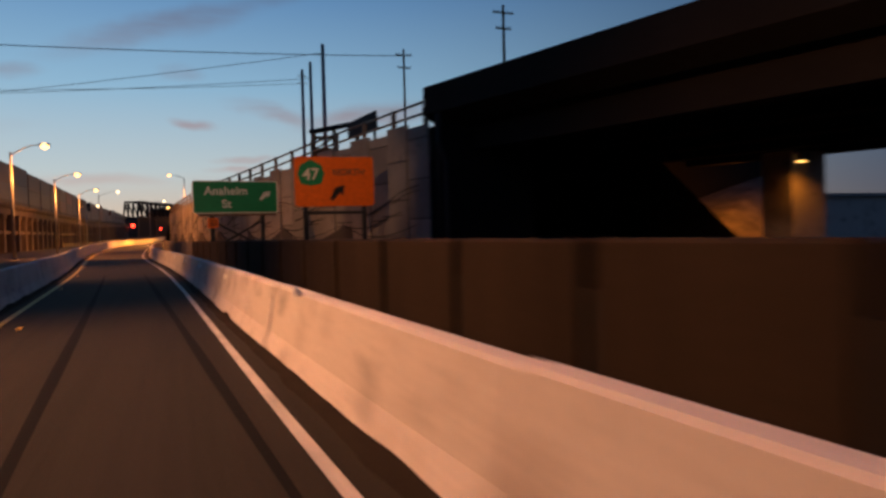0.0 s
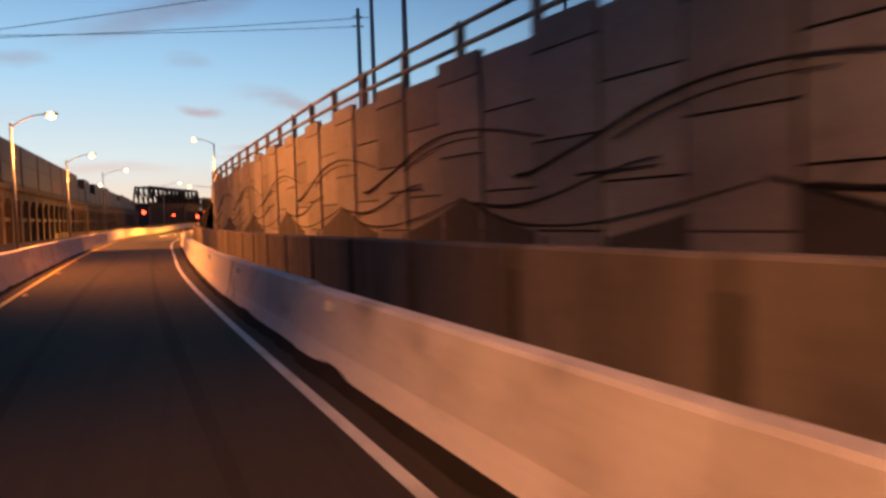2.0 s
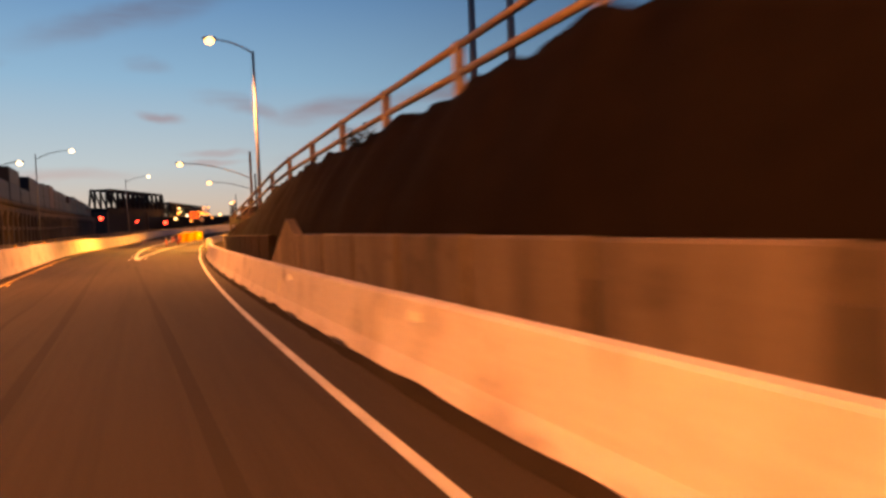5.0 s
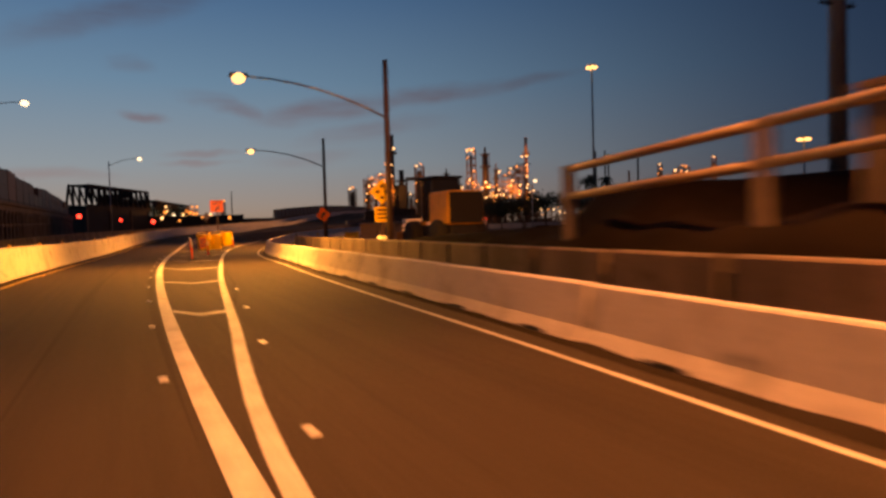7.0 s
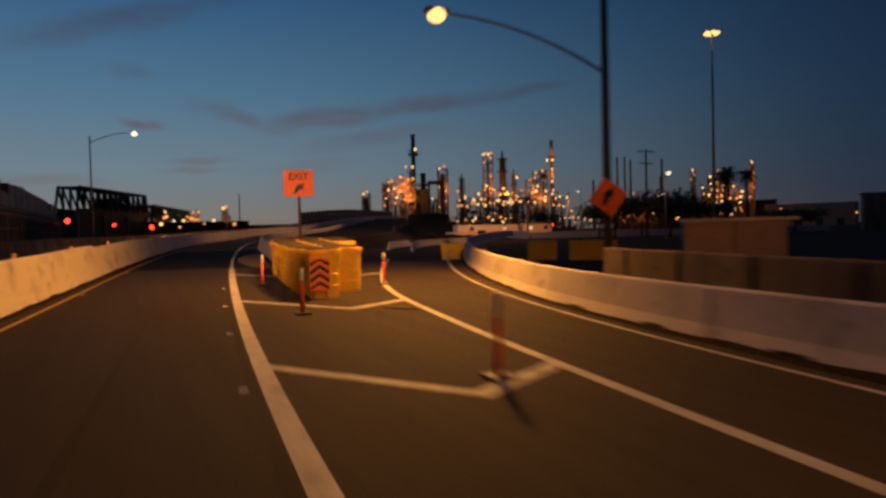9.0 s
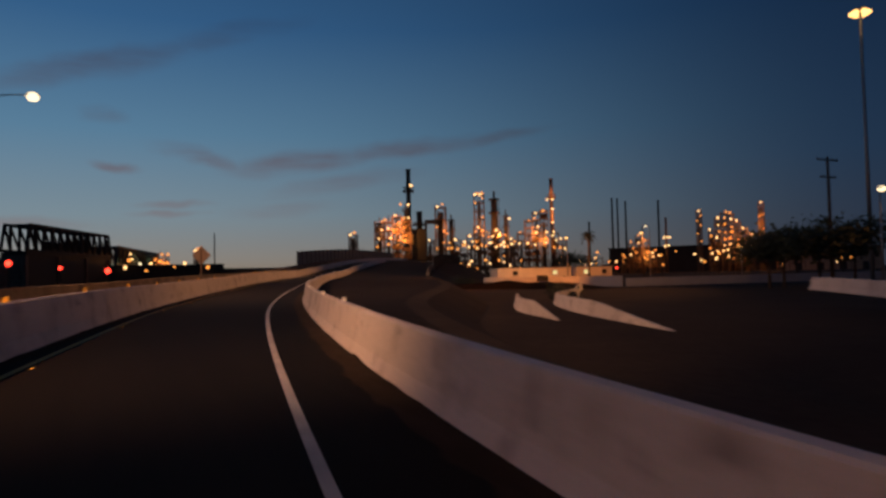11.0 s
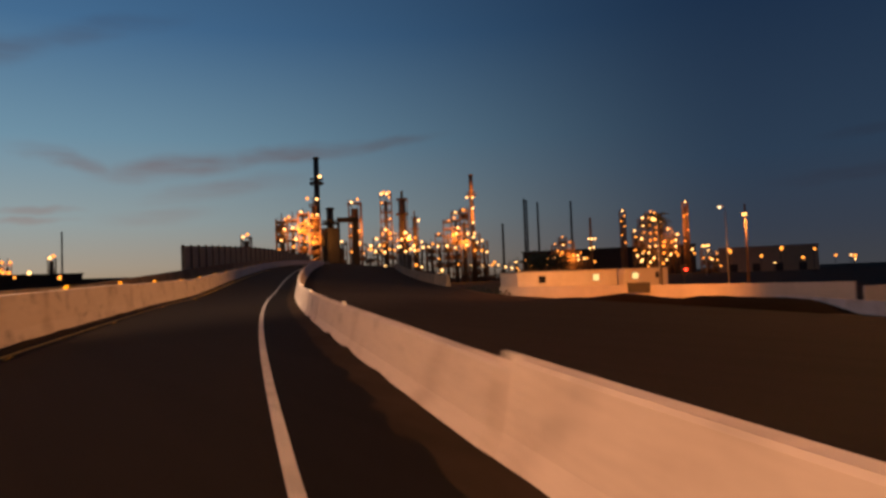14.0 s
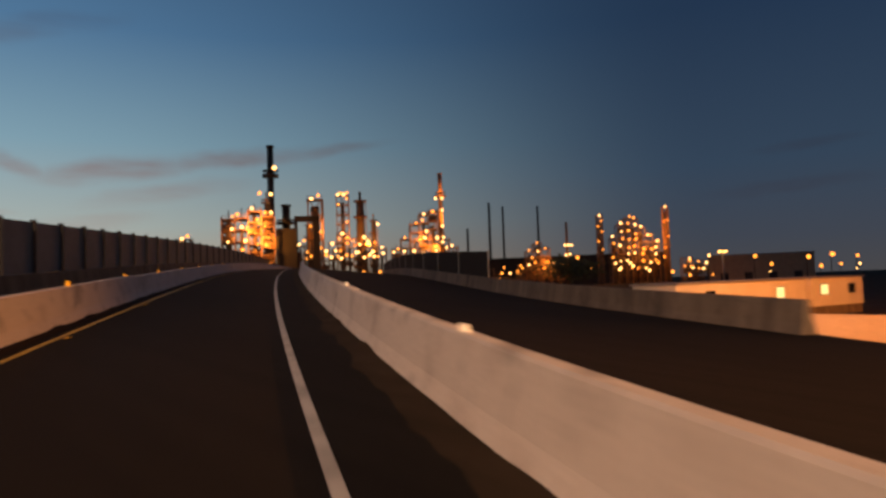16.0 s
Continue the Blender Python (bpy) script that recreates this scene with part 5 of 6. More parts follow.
part("body", lathe([(0.41, 0.0), (0.44, 0.26), (0.455, 0.30), (0.425, 0.315), (0.455, 0.57), (0.468, 0.60), (0.438, 0.615), (0.465, 0.86), (0.478, 0.89), (0.448, 0.905), (0.475, 1.10), (0.49, 1.13)], 28), BARREL, first)
part("rim", lathe([(0.49, 1.13), (0.51, 1.14), (0.51, 1.24), (0.47, 1.25)], 28), BARREL, first)
part("sand_fill", lathe([(0.45, 1.2), (0.44, 1.27), (0.2, 1.33)]), SAND, first, "heap of dark sand", smooth=True)
for x, y in ((3.8, 152.7), (4.85, 152.9), (3.8, 153.8), (4.85, 154.0), (3.85, 154.9), (4.9, 155.1), (3.85, 156.0), (4.95, 156.2), (3.9, 157.1), (5.0, 157.3), (4.0, 158.2), (5.1, 158.4), (6.1, 158.6),
             (4.0, 159.3), (5.1, 159.5), (6.2, 159.7), (4.15, 160.4), (5.2, 160.6), (6.3, 160.8), (4.3, 161.5), (5.35, 161.7), (6.4, 161.9), (4.6, 162.6), (5.6, 162.8)):
    copy_thing(first, pose(x - 0.35 + 0.07 * (y - 152), y + 0.5, road_z(y), 0, 0, (x * 77) % 40))
cb = thing("chevron_board", (3.28, 151.4, road_z(151.4)), "orange board with black chevrons before the barrels", "chevron board", turn=-4)
part("panel", boxed(-0.26, 0.26, 0, 0.03, 0.22, 1.06), ORANGE, cb)
for k in range(4):
    z = 0.26 + 0.21 * k
    bm = bmesh.new()
    for s in (-1, 1):
        q = [(0, z + 0.11), (s * 0.25, z - 0.06), (s * 0.25, z + 0.05), (0, z + 0.22)]
        q = [(x, max(0.23, min(1.05, zz))) for x, zz in q]
        vs = [bm.verts.new((x, -0.006, zz)) for x, zz in q]
        bm.faces.new(vs if s > 0 else vs[::-1])
    part("chevron", bm, BLACK, cb, "black chevron")
for x in (-0.18, 0.18):
    part("leg", boxed(x - 0.025, x + 0.025, 0.03, 0.08, -0.02, 0.7), RUST, cb)
part("foot_bar", boxed(-0.26, 0.26, -0.12, 0.22, -0.02, 0.03), RUST, cb)

first = thing("delineator_post", (1.06, 134.6, road_z(134.6)), "orange flexible delineator post with a white band", "delineator", "delineators")
part("base", boxed(-0.16, 0.16, -0.16, 0.16, 0, 0.05, bevel=0.015), BLACK, first)
part("tube", lathe([(0.048, 0.05), (0.042, 0.72)], 12), CONE_ORANGE, first, smooth=True)
part("white_band", lathe([(0.044, 0.72), (0.042, 0.97), (0.025, 0.99)], 12), SIGN_WHITE, first, "white reflective band", smooth=True)
for x, y in ((2.6, 141.0), (2.72, 156.3), (6.05, 154.2), (2.15, 148.6)):
    copy_thing(first, pose(x, y, road_z(y)))
fallen = thing("broken_delineator", (4.2, 148.3, road_z(148.3) + 0.03), "snapped rust-red delineator tube lying on the pavement", "delineator", turn=-60)
part("tube", tubed((-0.4, 0, 0), (0.4, 0, 0), 0.022, 0.018, 10), RUST, fallen, smooth=True)
part("broken_end", tubed((0.39, 0, 0), (0.5, 0.03, 0), 0.02, 0.008, 8), BLACK, fallen, "split dark end")

# ---- raised markers, barrier reflectors ----
MARK_WHITE = surface("marker_white", (0.85, 0.83, 0.75), 0.3, grain=5, stain_amount=0.1, bump=0)
MARK_AMBER = surface("marker_amber", (0.85, 0.45, 0.03), 0.3, grain=5, stain_amount=0.1, bump=0)


def marker(at, mat, label, group, name="road_marker", s=(0.05, 0.05, 0.018)):
    bm = box(bmesh.new(), -s[0], s[0], -s[1], s[1], 0, s[2])
    for v in bm.verts:
        if v.co.z > 0:
            v.co.x *= 0.7
            v.co.y *= 0.6
    ob = link(name, bm, mat)
    ob.matrix_basis = pose(*at)
    return tagged(ob, label, "road marker", group)


mk = marker(beside(93.3, 0.35, 0.006), MARK_WHITE, "small white raised marker on the asphalt", "raised markers")
for k in range(14):
    y = 96.0 + 4.6 * k
    copy_thing(mk, Matrix.Translation(beside(y, gore_l(y) - 0.3, 0.006)))
for k in range(5):
    y = 93.3 + 4.6 * k
    copy_thing(mk, Matrix.Translation(beside(y, gore_r(y) + 0.33, 0.006)))
am = marker(beside(-30, -1.85, 0.006), MARK_AMBER, "amber raised marker beside the yellow line", "amber markers")
for k in range(40):
    y = -20 + 8.0 * k
    copy_thing(am, Matrix.Translation(beside(y, yellow_edge(y) + 0.18, 0.006)))
rf = marker(beside(-36, right_edge(-36) + 0.17, 0.80), MARK_WHITE, "square white reflector on the barrier face", "barrier reflectors", "barrier_reflector", (0.045, 0.02, 0.09))
for k in range(16):
    y = -29.5 + 6.1 * k
    copy_thing(rf, Matrix.Translation(beside(y, right_edge(y) + 0.13, right_h(y) - 0.2)))
yt = marker(beside(-30, left_edge(-30) - 0.28, left_h(-30)), MARK_AMBER, "amber reflector on top of the barrier", "barrier reflectors", "barrier_reflector", (0.05, 0.06, 0.12))
for k in range(40):
    y = 86 + 6.1 * k
    copy_thing(yt, Matrix.Translation(beside(y, left_edge(y) - 0.28, left_h(y) - 0.03)))
mt = marker(beside(190, mid_edge(190) + 0.28, mid_h(190)), MARK_WHITE, "pale reflector box on top of the ramp barrier", "barrier reflectors", "barrier_reflector", (0.035, 0.05, 0.08))
for k in range(12):
    y = 194.4 + 8.2 * k
    copy_thing(mt, Matrix.Translation(beside(y, mid_edge(y) + 0.24, mid_h(y) - 0.02)))

# concrete block at the foot of the tall lamp
cbk = thing("concrete_block", (5.6, 96.2, 1.2), "square concrete footing block at the end of the railing", "concrete block", turn=-10)
part("body", boxed(-0.85, 0.75, -1.2, 1.2, -1.0, 1.62, bevel=0.03), CONCRETE_DARK, cbk)
part("cap", boxed(-0.9, 0.8, -1.25, 1.25, 1.62, 1.7), CONCRETE_DARK, cbk)

# ---- wheel loader parked behind the low wall ----
LOADER = surface("loader_yellow", (0.70, 0.36, 0.03), 0.5, grain=5, stain=0.8, stain_amount=0.4, bump=0.05)
TYRE = surface("tyre_rubber", (0.02, 0.019, 0.018), 0.9, grain=12, stain=1)
GLASS_DARK = surface("cab_glass", (0.02, 0.022, 0.026), 0.12, grain=3, bump=0)
ld = thing("wheel_loader", (14.7, 129.4, 0), "large yellow wheel loader parked on bare soil", "wheel loader", turn=-2)
part("rear_hood", boxed(-1.1, 1.1, -3.4, -0.6, 1.4, 3.28, bevel=0.12), LOADER, ld)
part("grille", boxed(-1.0, 1.0, -3.46, -3.39, 1.5, 3.18), TYRE, ld, "black radiator grille")
part("chassis", boxed(-0.8, 0.8, -3.2, 2.6, 0.8, 1.4, bevel=0.05), DARK, ld)
cab = part("cab", boxed(-0.85, 0.85, -0.6, 1.0, 1.6, 4.1, bevel=0.08), GLASS_DARK, ld, "dark glazed cab")
part("cab_roof", boxed(-1.02, 1.02, -0.85, 1.25, 4.1, 4.25, bevel=0.05), BLACK, cab)
for x in (-0.85, 0.85):
    for y in (-0.6, 1.0):
        part("cab_post", boxed(x - 0.06, x + 0.06, y - 0.06, y + 0.06, 1.6, 4.1), BLACK, cab)
for x in (-1.15, 1.15):
    for y in (-2.2, 1.9):
        w = part("tyre", lathe([(0.4, -0.32), (0.75, -0.34), (0.86, -0.2), (0.86, 0.2), (0.75, 0.34), (0.4, 0.32)], 24), TYRE, ld, smooth=True)
        w.matrix_basis = pose(x, y, 0.85, 0, 90, 0)
        part("rim", lathe([(0.1, -0.3), (0.42, -0.28), (0.42, 0.28), (0.1, 0.3)], 16), LOADER, w)
for x in (-0.6, 0.6):
    part("lift_arm", boxed(x - 0.12, x + 0.12, 1.4, 4.0, -0.12, 0.25, m=Matrix.Translation((0, 0, 1.9)) @ pose(0, 0, 0, -18, 0, 0)), LOADER, ld)
bk = bmesh.new()
prof = [(4.0, 1.0), (4.2, 0.35), (5.2, 0.2), (4.35, 0.45), (4.15, 1.05)]
for x in (-1.45, 1.45):
    for p in prof:
        bk.verts.new((x, *p))
bk.verts.ensure_lookup_table()
for i in range(5):
    bk.faces.new((bk.verts[i], bk.verts[(i + 1) % 5], bk.verts[5 + (i + 1) % 5], bk.verts[5 + i]))
part("bucket", bk, RUST, ld)
part("exhaust", tubed((0.5, -1.6, 3.0), (0.5, -1.6, 3.7), 0.07), BLACK, ld)

# ---- yard right of the exit lane ----
TAN = surface("tan_paint", (0.33, 0.24, 0.16), 0.75, grain=6, stain=0.5, stain_amount=0.4)
cabn = thing("storage_box", (19.2, 152.6, 0), "tan steel storage box in the yard", "storage box", turn=-42)
part("body", boxed(-1.7, 1.7, -1.0, 1.0, -0.35, 1.62, bevel=0.03), TAN, cabn)
part("lid", boxed(-1.75, 2.1, -1.15, 1.1, 1.62, 1.74), STEEL, cabn)
part("door_seam", boxed(-0.02, 0.02, -1.015, -1.0, 0.0, 1.58), BLACK, cabn)
for x, y, w in ((21.2, 168.3, 1.7), (23.3, 166.2, 2.7), (17.2, 171.5, 2.0)):
    blk = thing("water_barrier", (x, y, -0.35), "yellow water-filled barrier block", "traffic barrier", "yellow blocks", turn=-48)
    part("body", boxed(-w / 2, w / 2, -0.3, 0.3, 0, 1.15, bevel=0.08), BARREL, blk)
    for k in (-1, 0, 1):
        part("rib", boxed(k * w / 3 - 0.05, k * w / 3 + 0.05, -0.34, -0.29, 0.05, 1.05), BARREL, blk)
PALE = surface("pale_siding", (0.55, 0.50, 0.45), 0.8, grain=8, stain=0.5, stain_amount=0.3)
WINDOW_LIT = glow("lit_window", (1.0, 0.72, 0.30), 1.6)
WINDOW_COOL = glow("cool_doorway", (0.62, 0.85, 0.55), 0.9)


def trailer(at, length, width, height, turn, label, windows, lit):
    t = thing("site_trailer", at, label, "site trailer", "site trailers", turn=turn)
    part("body", boxed(0, length, 0, width, 0.5, height, bevel=0.03), PALE, t)
    part("roof", boxed(-0.15, length + 0.15, -0.15, width + 0.15, height, height + 0.15), STEEL, t)
    part("skirt", boxed(0.1, length - 0.1, 0.1, width - 0.1, -0.4, 0.5), CONCRETE_DARK, t)
    for i, x in enumerate(windows):
        fr = part("window", boxed(x - 0.62, x + 0.62, -0.04, 0.0, 1.5, 2.5), STEEL, t)
        part("pane", boxed(x - 0.55, x + 0.55, -0.05, -0.042, 1.57, 2.43), WINDOW_LIT if i in lit else GLASS_DARK, fr, "lit window pane" if i in lit else "dark window pane")
    return t


trailer((79.4, 296.9, 0.0), 17.5, 4, 3.0, -7, "long pale site trailer with a lit window", (4, 13.5), (1,))
trailer((98.9, 295.1, 0.0), 8.5, 4, 3.0, -10, "short pale site trailer with a pale window", (2.0, 6.5), (0,))
yw = thing("yard_wall", (0, 0, 0), "low pale yard wall lit orange by an added beam", "wall", kind="structure")
line = [Vector((x, y, -0.38)) for x, y in ((75.6, 296), (75.2, 282), (74.7, 268), (74.6, 254))]
part("wall_body", sweep(line, [(0, 0), (0, 1.65), (0.22, 1.65), (0.22, 0)]), PALE, yw)
line = [Vector((x, y, -0.38)) for x, y in ((74.8, 253.6), (86, 250), (104, 246), (145, 238))]
part("wall_body", sweep(line, [(0, 0), (0, 1.3), (0.22, 1.3), (0.22, 0)]), PALE, yw)
# Beam added at a far street lamp's place to brighten wall and trailers.
lamp_light("street_lamp_or_fill_light", (0.6, 229.1, 14.4), 760000, (1.0, 0.28, 0.045), spot=0.34, aim=(82, 281, 2.0))
cobra_lamp((82.2, 277.0, -0.3), 8.8, 0.6, 60, 18000, "sodium yard lamp beside the trailers", glow_r=0.3, rise=0.5, aim=(92, 294, 1.0), spot=2.2)
cobra_lamp((101.4, 277.6, -0.3), 9.8, 0.4, 200, 6000, "sodium yard lamp on a tall dark wooden pole", True, glow_r=0.32, rise=0.5)
cobra_lamp((111.8, 286.5, -0.3), 12.0, 0.5, 130, 0, "pale yard lamp on a steel post", glow_mat=LAMP_WHITE, glow_r=0.25, rise=0.2)
cobra_lamp((77.0, 217.5, -0.3), 10.4, 0.8, 20, 900, "pale yard lamp on a thin post", glow_mat=LAMP_WHITE, glow_r=0.4, rise=0.3)
bd = thing("notice_board", (74.0, 273.6, -0.35), "dark notice board on two posts", "notice board", turn=-65)
part("panel", boxed(-1.1, 1.1, 0, 0.06, 0.9, 1.9), BLACK, bd)
for x in (-0.8, 0.8):
    part("post", boxed(x - 0.05, x + 0.05, 0.06, 0.14, 0, 1.7), WOOD, bd)
# exit-lane barriers in the low yard
near_lane = smooth_curve([(192, 22.5), (203, 27), (211, 31), (219, 36), (227, 44), (238, 53), (251, 64), (262, 73)])
far_lane = smooth_curve([(203, 24.2), (212, 28), (217, 31), (225, 36.4)])
barrier("yard_barrier", 195, 258, lambda y: Vector((near_lane(y), y, -0.38 - 0.8 * max(0.0, (204 - y) / 9))), lambda y: 0.85, 1, "pale concrete barrier curving through the low yard", length=5)
barrier("yard_barrier", 203, 226, lambda y: Vector((far_lane(y), y, -0.38 - 0.8 * max(0.0, (208 - y) / 5, (y - 221) / 5))), lambda y: 0.85, 1, "short pale concrete barrier at the slope's foot", length=5)
hut = thing("site_hut", (133.5, 214, 0), "dark site hut with a bright open doorway", "hut", turn=-52)
part("wall", boxed(-7, 6, 0.2, 7, -0.4, 6.8), CONCRETE_DARK, hut)
part("roof", boxed(-7.4, 6.4, -0.2, 7.4, 6.8, 7.1), STEEL, hut)
part("doorway", boxed(-2.4, 2.4, 0.12, 0.19, 1.2, 6.0), WINDOW_COOL, hut, "pale green lit doorway")
part("door_frame", boxed(-2.6, -2.42, 0.05, 0.19, 1.0, 6.2), STEEL, hut)
part("door_frame", boxed(2.42, 2.6, 0.05, 0.19, 1.0, 6.2), STEEL, hut)
# parapet and screen fence of the strip beside the ramp
barrier("ramp_parapet", 284.6, 400, lambda y: beside(y, 14.4, -strip_drop(y)), lambda y: 0.95, 1, "grey concrete parapet of the strip beside the ramp", length=8, mat=CONCRETE_DARK)
fn = thing("screen_fence", (0, 0, 0), "dark cloth-covered fence behind the parapet", "fence", kind="structure")
line = [beside(y, 15.2, -strip_drop(y) - 0.1) for y in steps(312, 400, 4)]
part("screen", sweep(line, [(0, 0.0), (0, 2.8), (0.04, 2.8), (0.04, 0.0)]), JOINT, fn)
for p in line[::2]:
    part("fence_post", tubed(p, p + Vector((0, 0, 2.9)), 0.05, n=6), STEEL, fn)
# embankment side of the raised strip
rows = [[beside(y, strip_w(y) - 0.05, -0.03 - strip_drop(y)), beside(y, strip_w(y) + 0.9, -0.12 - strip_drop(y)), beside(y, strip_w(y) + 2.4 + road_z(y) * 1.2, -road_z(y) - 0.36)] for y in steps(163, 430, 3)]
tagged(link("ramp_slope", ribbon(rows), DIRT), "bare soil slope below the raised strip", "embankment", kind="structure")
rows = [[beside(y, -16.4, -0.02), beside(y, -18.5 - road_z(y) * 1.5, -road_z(y) - 0.36)] for y in steps(-130, 430, 5)]
tagged(link("far_slope", ribbon(rows), DIRT), "bare soil slope beyond the opposite lanes", "embankment", kind="structure")

# opposite barrier and noise wall
far_lat = smooth_curve([(-130, -16.0), (150, -16.0), (220, -13.0), (290, -9.2), (430, -9.2)])
barrier("opposite_barrier", -126, 410, lambda y: beside(y, far_lat(y)), lambda y: 0.95, -1, "brownish concrete barrier beyond the opposite lanes", length=12, mat=CONCRETE_DARK)
SCREEN = surface("noise_screen", (0.16, 0.19, 0.19), 0.7, grain=3, stain=0.3, stain_amount=0.4)
nw = thing("noise_wall", (0, 0, 0), "tall grey-green noise wall panels between dark posts", "noise wall", kind="structure")
for y in steps(299.6, 405, 3.6)[:-1]:
    p, q = beside(y, -10.4), beside(y + 3.6, -10.4)
    part("wall_panel", sweep([p, q], [(0, 0), (0, 3.3), (-0.12, 3.3), (-0.12, 0)][::-1]), SCREEN, nw)
    part("wall_post", boxed(p.x - 0.13, p.x + 0.13, p.y - 0.13, p.y + 0.13, p.z - 0.2, p.z + 3.4), DARK, nw)

# ---- dirt and debris along the barrier feet ----
def debris(name, y0, y1, edge, width, mat, label, seed, side_=-1):
    rows_ = []
    for y in steps(y0, y1, 0.35):
        w = width * (0.6 + 0.4 * abs(noise.noise(Vector((y * 0.45, seed, 0.3)))) + 0.35 * noise.noise(Vector((y * 1.9, seed, 2.1))))
        rows_.append([beside(y, edge(y) + side_ * max(0.04, w), 0.004), beside(y, edge(y) + side_ * 0.05, 0.03), beside(y, edge(y) - side_ * 0.03, 0.055 + 0.07 * max(0.0, noise.noise(Vector((y * 0.8, seed, 4)))))])
    return tagged(link(name, ribbon(rows_), mat, smooth=True), label, "debris", kind="stuff")


GRIT = surface("road_grit", (0.030, 0.022, 0.016), 0.97, spec=0.05, grain=9, stain=1.5, stain_amount=0.6, bump=0.6)
GRAVEL = surface("brown_gravel", (0.046, 0.032, 0.021), 0.97, spec=0.05, lines=0.6, grain=9, stain=1.5, stain_amount=0.5, bump=0.6)
SANDY = surface("pale_sand", (0.20, 0.14, 0.09), 0.97, grain=9, stain=1.2, stain_amount=0.6, bump=0.5)
debris("road_grit", -126, 182, right_edge, 0.16, GRIT, "dark grit swept against the barrier foot", 1.0)
debris("road_grit", 163, 330, mid_edge, 0.5, GRAVEL, "dark grit swept against the ramp barrier foot", 3.0)
debris("road_grit", -126, 330, left_edge, 0.16, GRIT, "dark grit swept against the median barrier foot", 5.0, 1)
rows = []
for y in steps(163.5, 176, 0.4):
    w = 0.25 + 1.0 * math.sin((y - 163.5) / 12.5 * math.pi) ** 0.7 + 0.2 * noise.noise(Vector((y * 1.3, 0, 0)))
    rows.append([beside(y, mid_edge(y) - 0.25 - max(0.05, w), 0.009), beside(y, mid_edge(y) - 0.2, 0.03)])
tagged(link("sand_patch", ribbon(rows), SANDY), "pale sand patch at the foot of the ramp barrier", "debris", kind="stuff")
# drain slots at the feet of the barrier units
slots = thing("drain_slots", (0, 0, 0), "dark drain slots at the feet of the barrier units", "drain slot", kind="structure")
for k in range(30):
    y = 58 + 3.05 * k
    if y < 150:
        a, b_ = beside(y, right_edge(y) - 0.004, 0.02), beside(y + 0.62, right_edge(y + 0.62) - 0.004, 0.02)
        part("slot", sweep([a, b_], [(0, 0), (0, 0.075), (0.03, 0.085), (0.03, 0)]), BLACK, slots)

# ---- sealed cracks and tyre marks in the lane ----
def tar_line(pts, width, seed, label="black tar-sealed crack wandering across the lane"):
    rows_ = []
    for (y0, l0), (y1, l1) in zip(pts, pts[1:]):
        for k in range(8):
            y = y0 + (y1 - y0) * k / 8
            lat = l0 + (l1 - l0) * k / 8 + 0.05 * noise.noise(Vector((y * 2.1, seed, 0.4)))
            w = width * (0.6 + 0.8 * abs(noise.noise(Vector((y * 1.3, seed, 7.0)))))
            rows_.append([beside(y, lat - w, 0.005), beside(y, lat + w, 0.005)])
    tagged(link("tar_seam", ribbon(rows_), TRACK), label, "tar seam", kind="stuff")


tar_line([(90.5, 0.15), (86, 0.35), (83.4, 0.2), (82.2, 0.05)], 0.07, 1.0)
tar_line([(84.0, 0.55), (82.4, 0.45), (80.6, 0.85), (78.2, 1.2), (76.2, 1.55), (73.0, 1.9)], 0.06, 2.0)
tar_line([(60, -1.9), (72, -1.75), (84, -1.9), (97, -2.2), (106, -2.4)], 0.05, 3.0, "dark tyre mark curving along the lane")
tar_line([(70, -2.6), (80, -2.1), (90, -1.6), (100, -1.0)], 0.05, 4.0, "dark tyre mark curving along the lane")
tar_line([(108, 2.2), (114, 2.9), (120, 3.2), (127, 3.9)], 0.06, 5.0, "dark tyre mark across the gore")
tar_line([(18, 0.9), (26, 0.7), (34, 0.75), (44, 1.0)], 0.05, 6.0)

# ---- trees and palms ----
LEAF = surface("leaf_green", (0.045, 0.055, 0.02), 0.8, grain=3, stain=0.5, stain_amount=0.5, bump=0)
LEAF_DARK = surface("palm_green", (0.03, 0.035, 0.018), 0.8, grain=3, stain=0.5, stain_amount=0.5, bump=0)
BARK = surface("bark", (0.07, 0.05, 0.035), 0.95, grain=12, stain=2, stain_amount=0.5)


def tree(at, height, spread, label, seed):
    r = random.Random(seed)
    t = thing("tree", at, label, "tree", "yard trees")
    bm = tubed((0, 0, -0.4), (0.2, 0.1, height * 0.45), 0.22, 0.13, 8)
    ends = []
    for k in range(6):
        a = k * 1.05 + r.uniform(-0.3, 0.3)
        p = Vector((spread * 0.5 * math.cos(a), spread * 0.5 * math.sin(a), height * r.uniform(0.6, 0.85)))
        tube(bm, (0.2, 0.1, height * 0.4), p, 0.09, 0.03, 6)
        ends.append(p)
    part("trunk", bm, BARK, t, smooth=True)
    verts, faces = [], []
    for k in range(1300):
        c = r.choice(ends) if r.random() < 0.75 else Vector((0, 0, height * 0.72))
        q = c + Vector((r.gauss(0, spread * 0.2), r.gauss(0, spread * 0.2), r.gauss(0, height * 0.10)))
        u = Vector((r.uniform(-1, 1), r.uniform(-1, 1), r.uniform(-1, 1))).normalized()
        v = u.orthogonal().normalized()
        s = r.uniform(0.12, 0.30) * spread / 4
        n = len(verts)
        verts += [q - u * s, q + v * s * 0.6, q + u * s, q - v * s * 0.6]
        faces.append((n, n + 1, n + 2, n + 3))
    me = bpy.data.meshes.new("crown")
    me.from_pydata(verts, [], faces)
    me.materials.append(LEAF)
    c = new("crown", me)
    c.parent = t
    return t


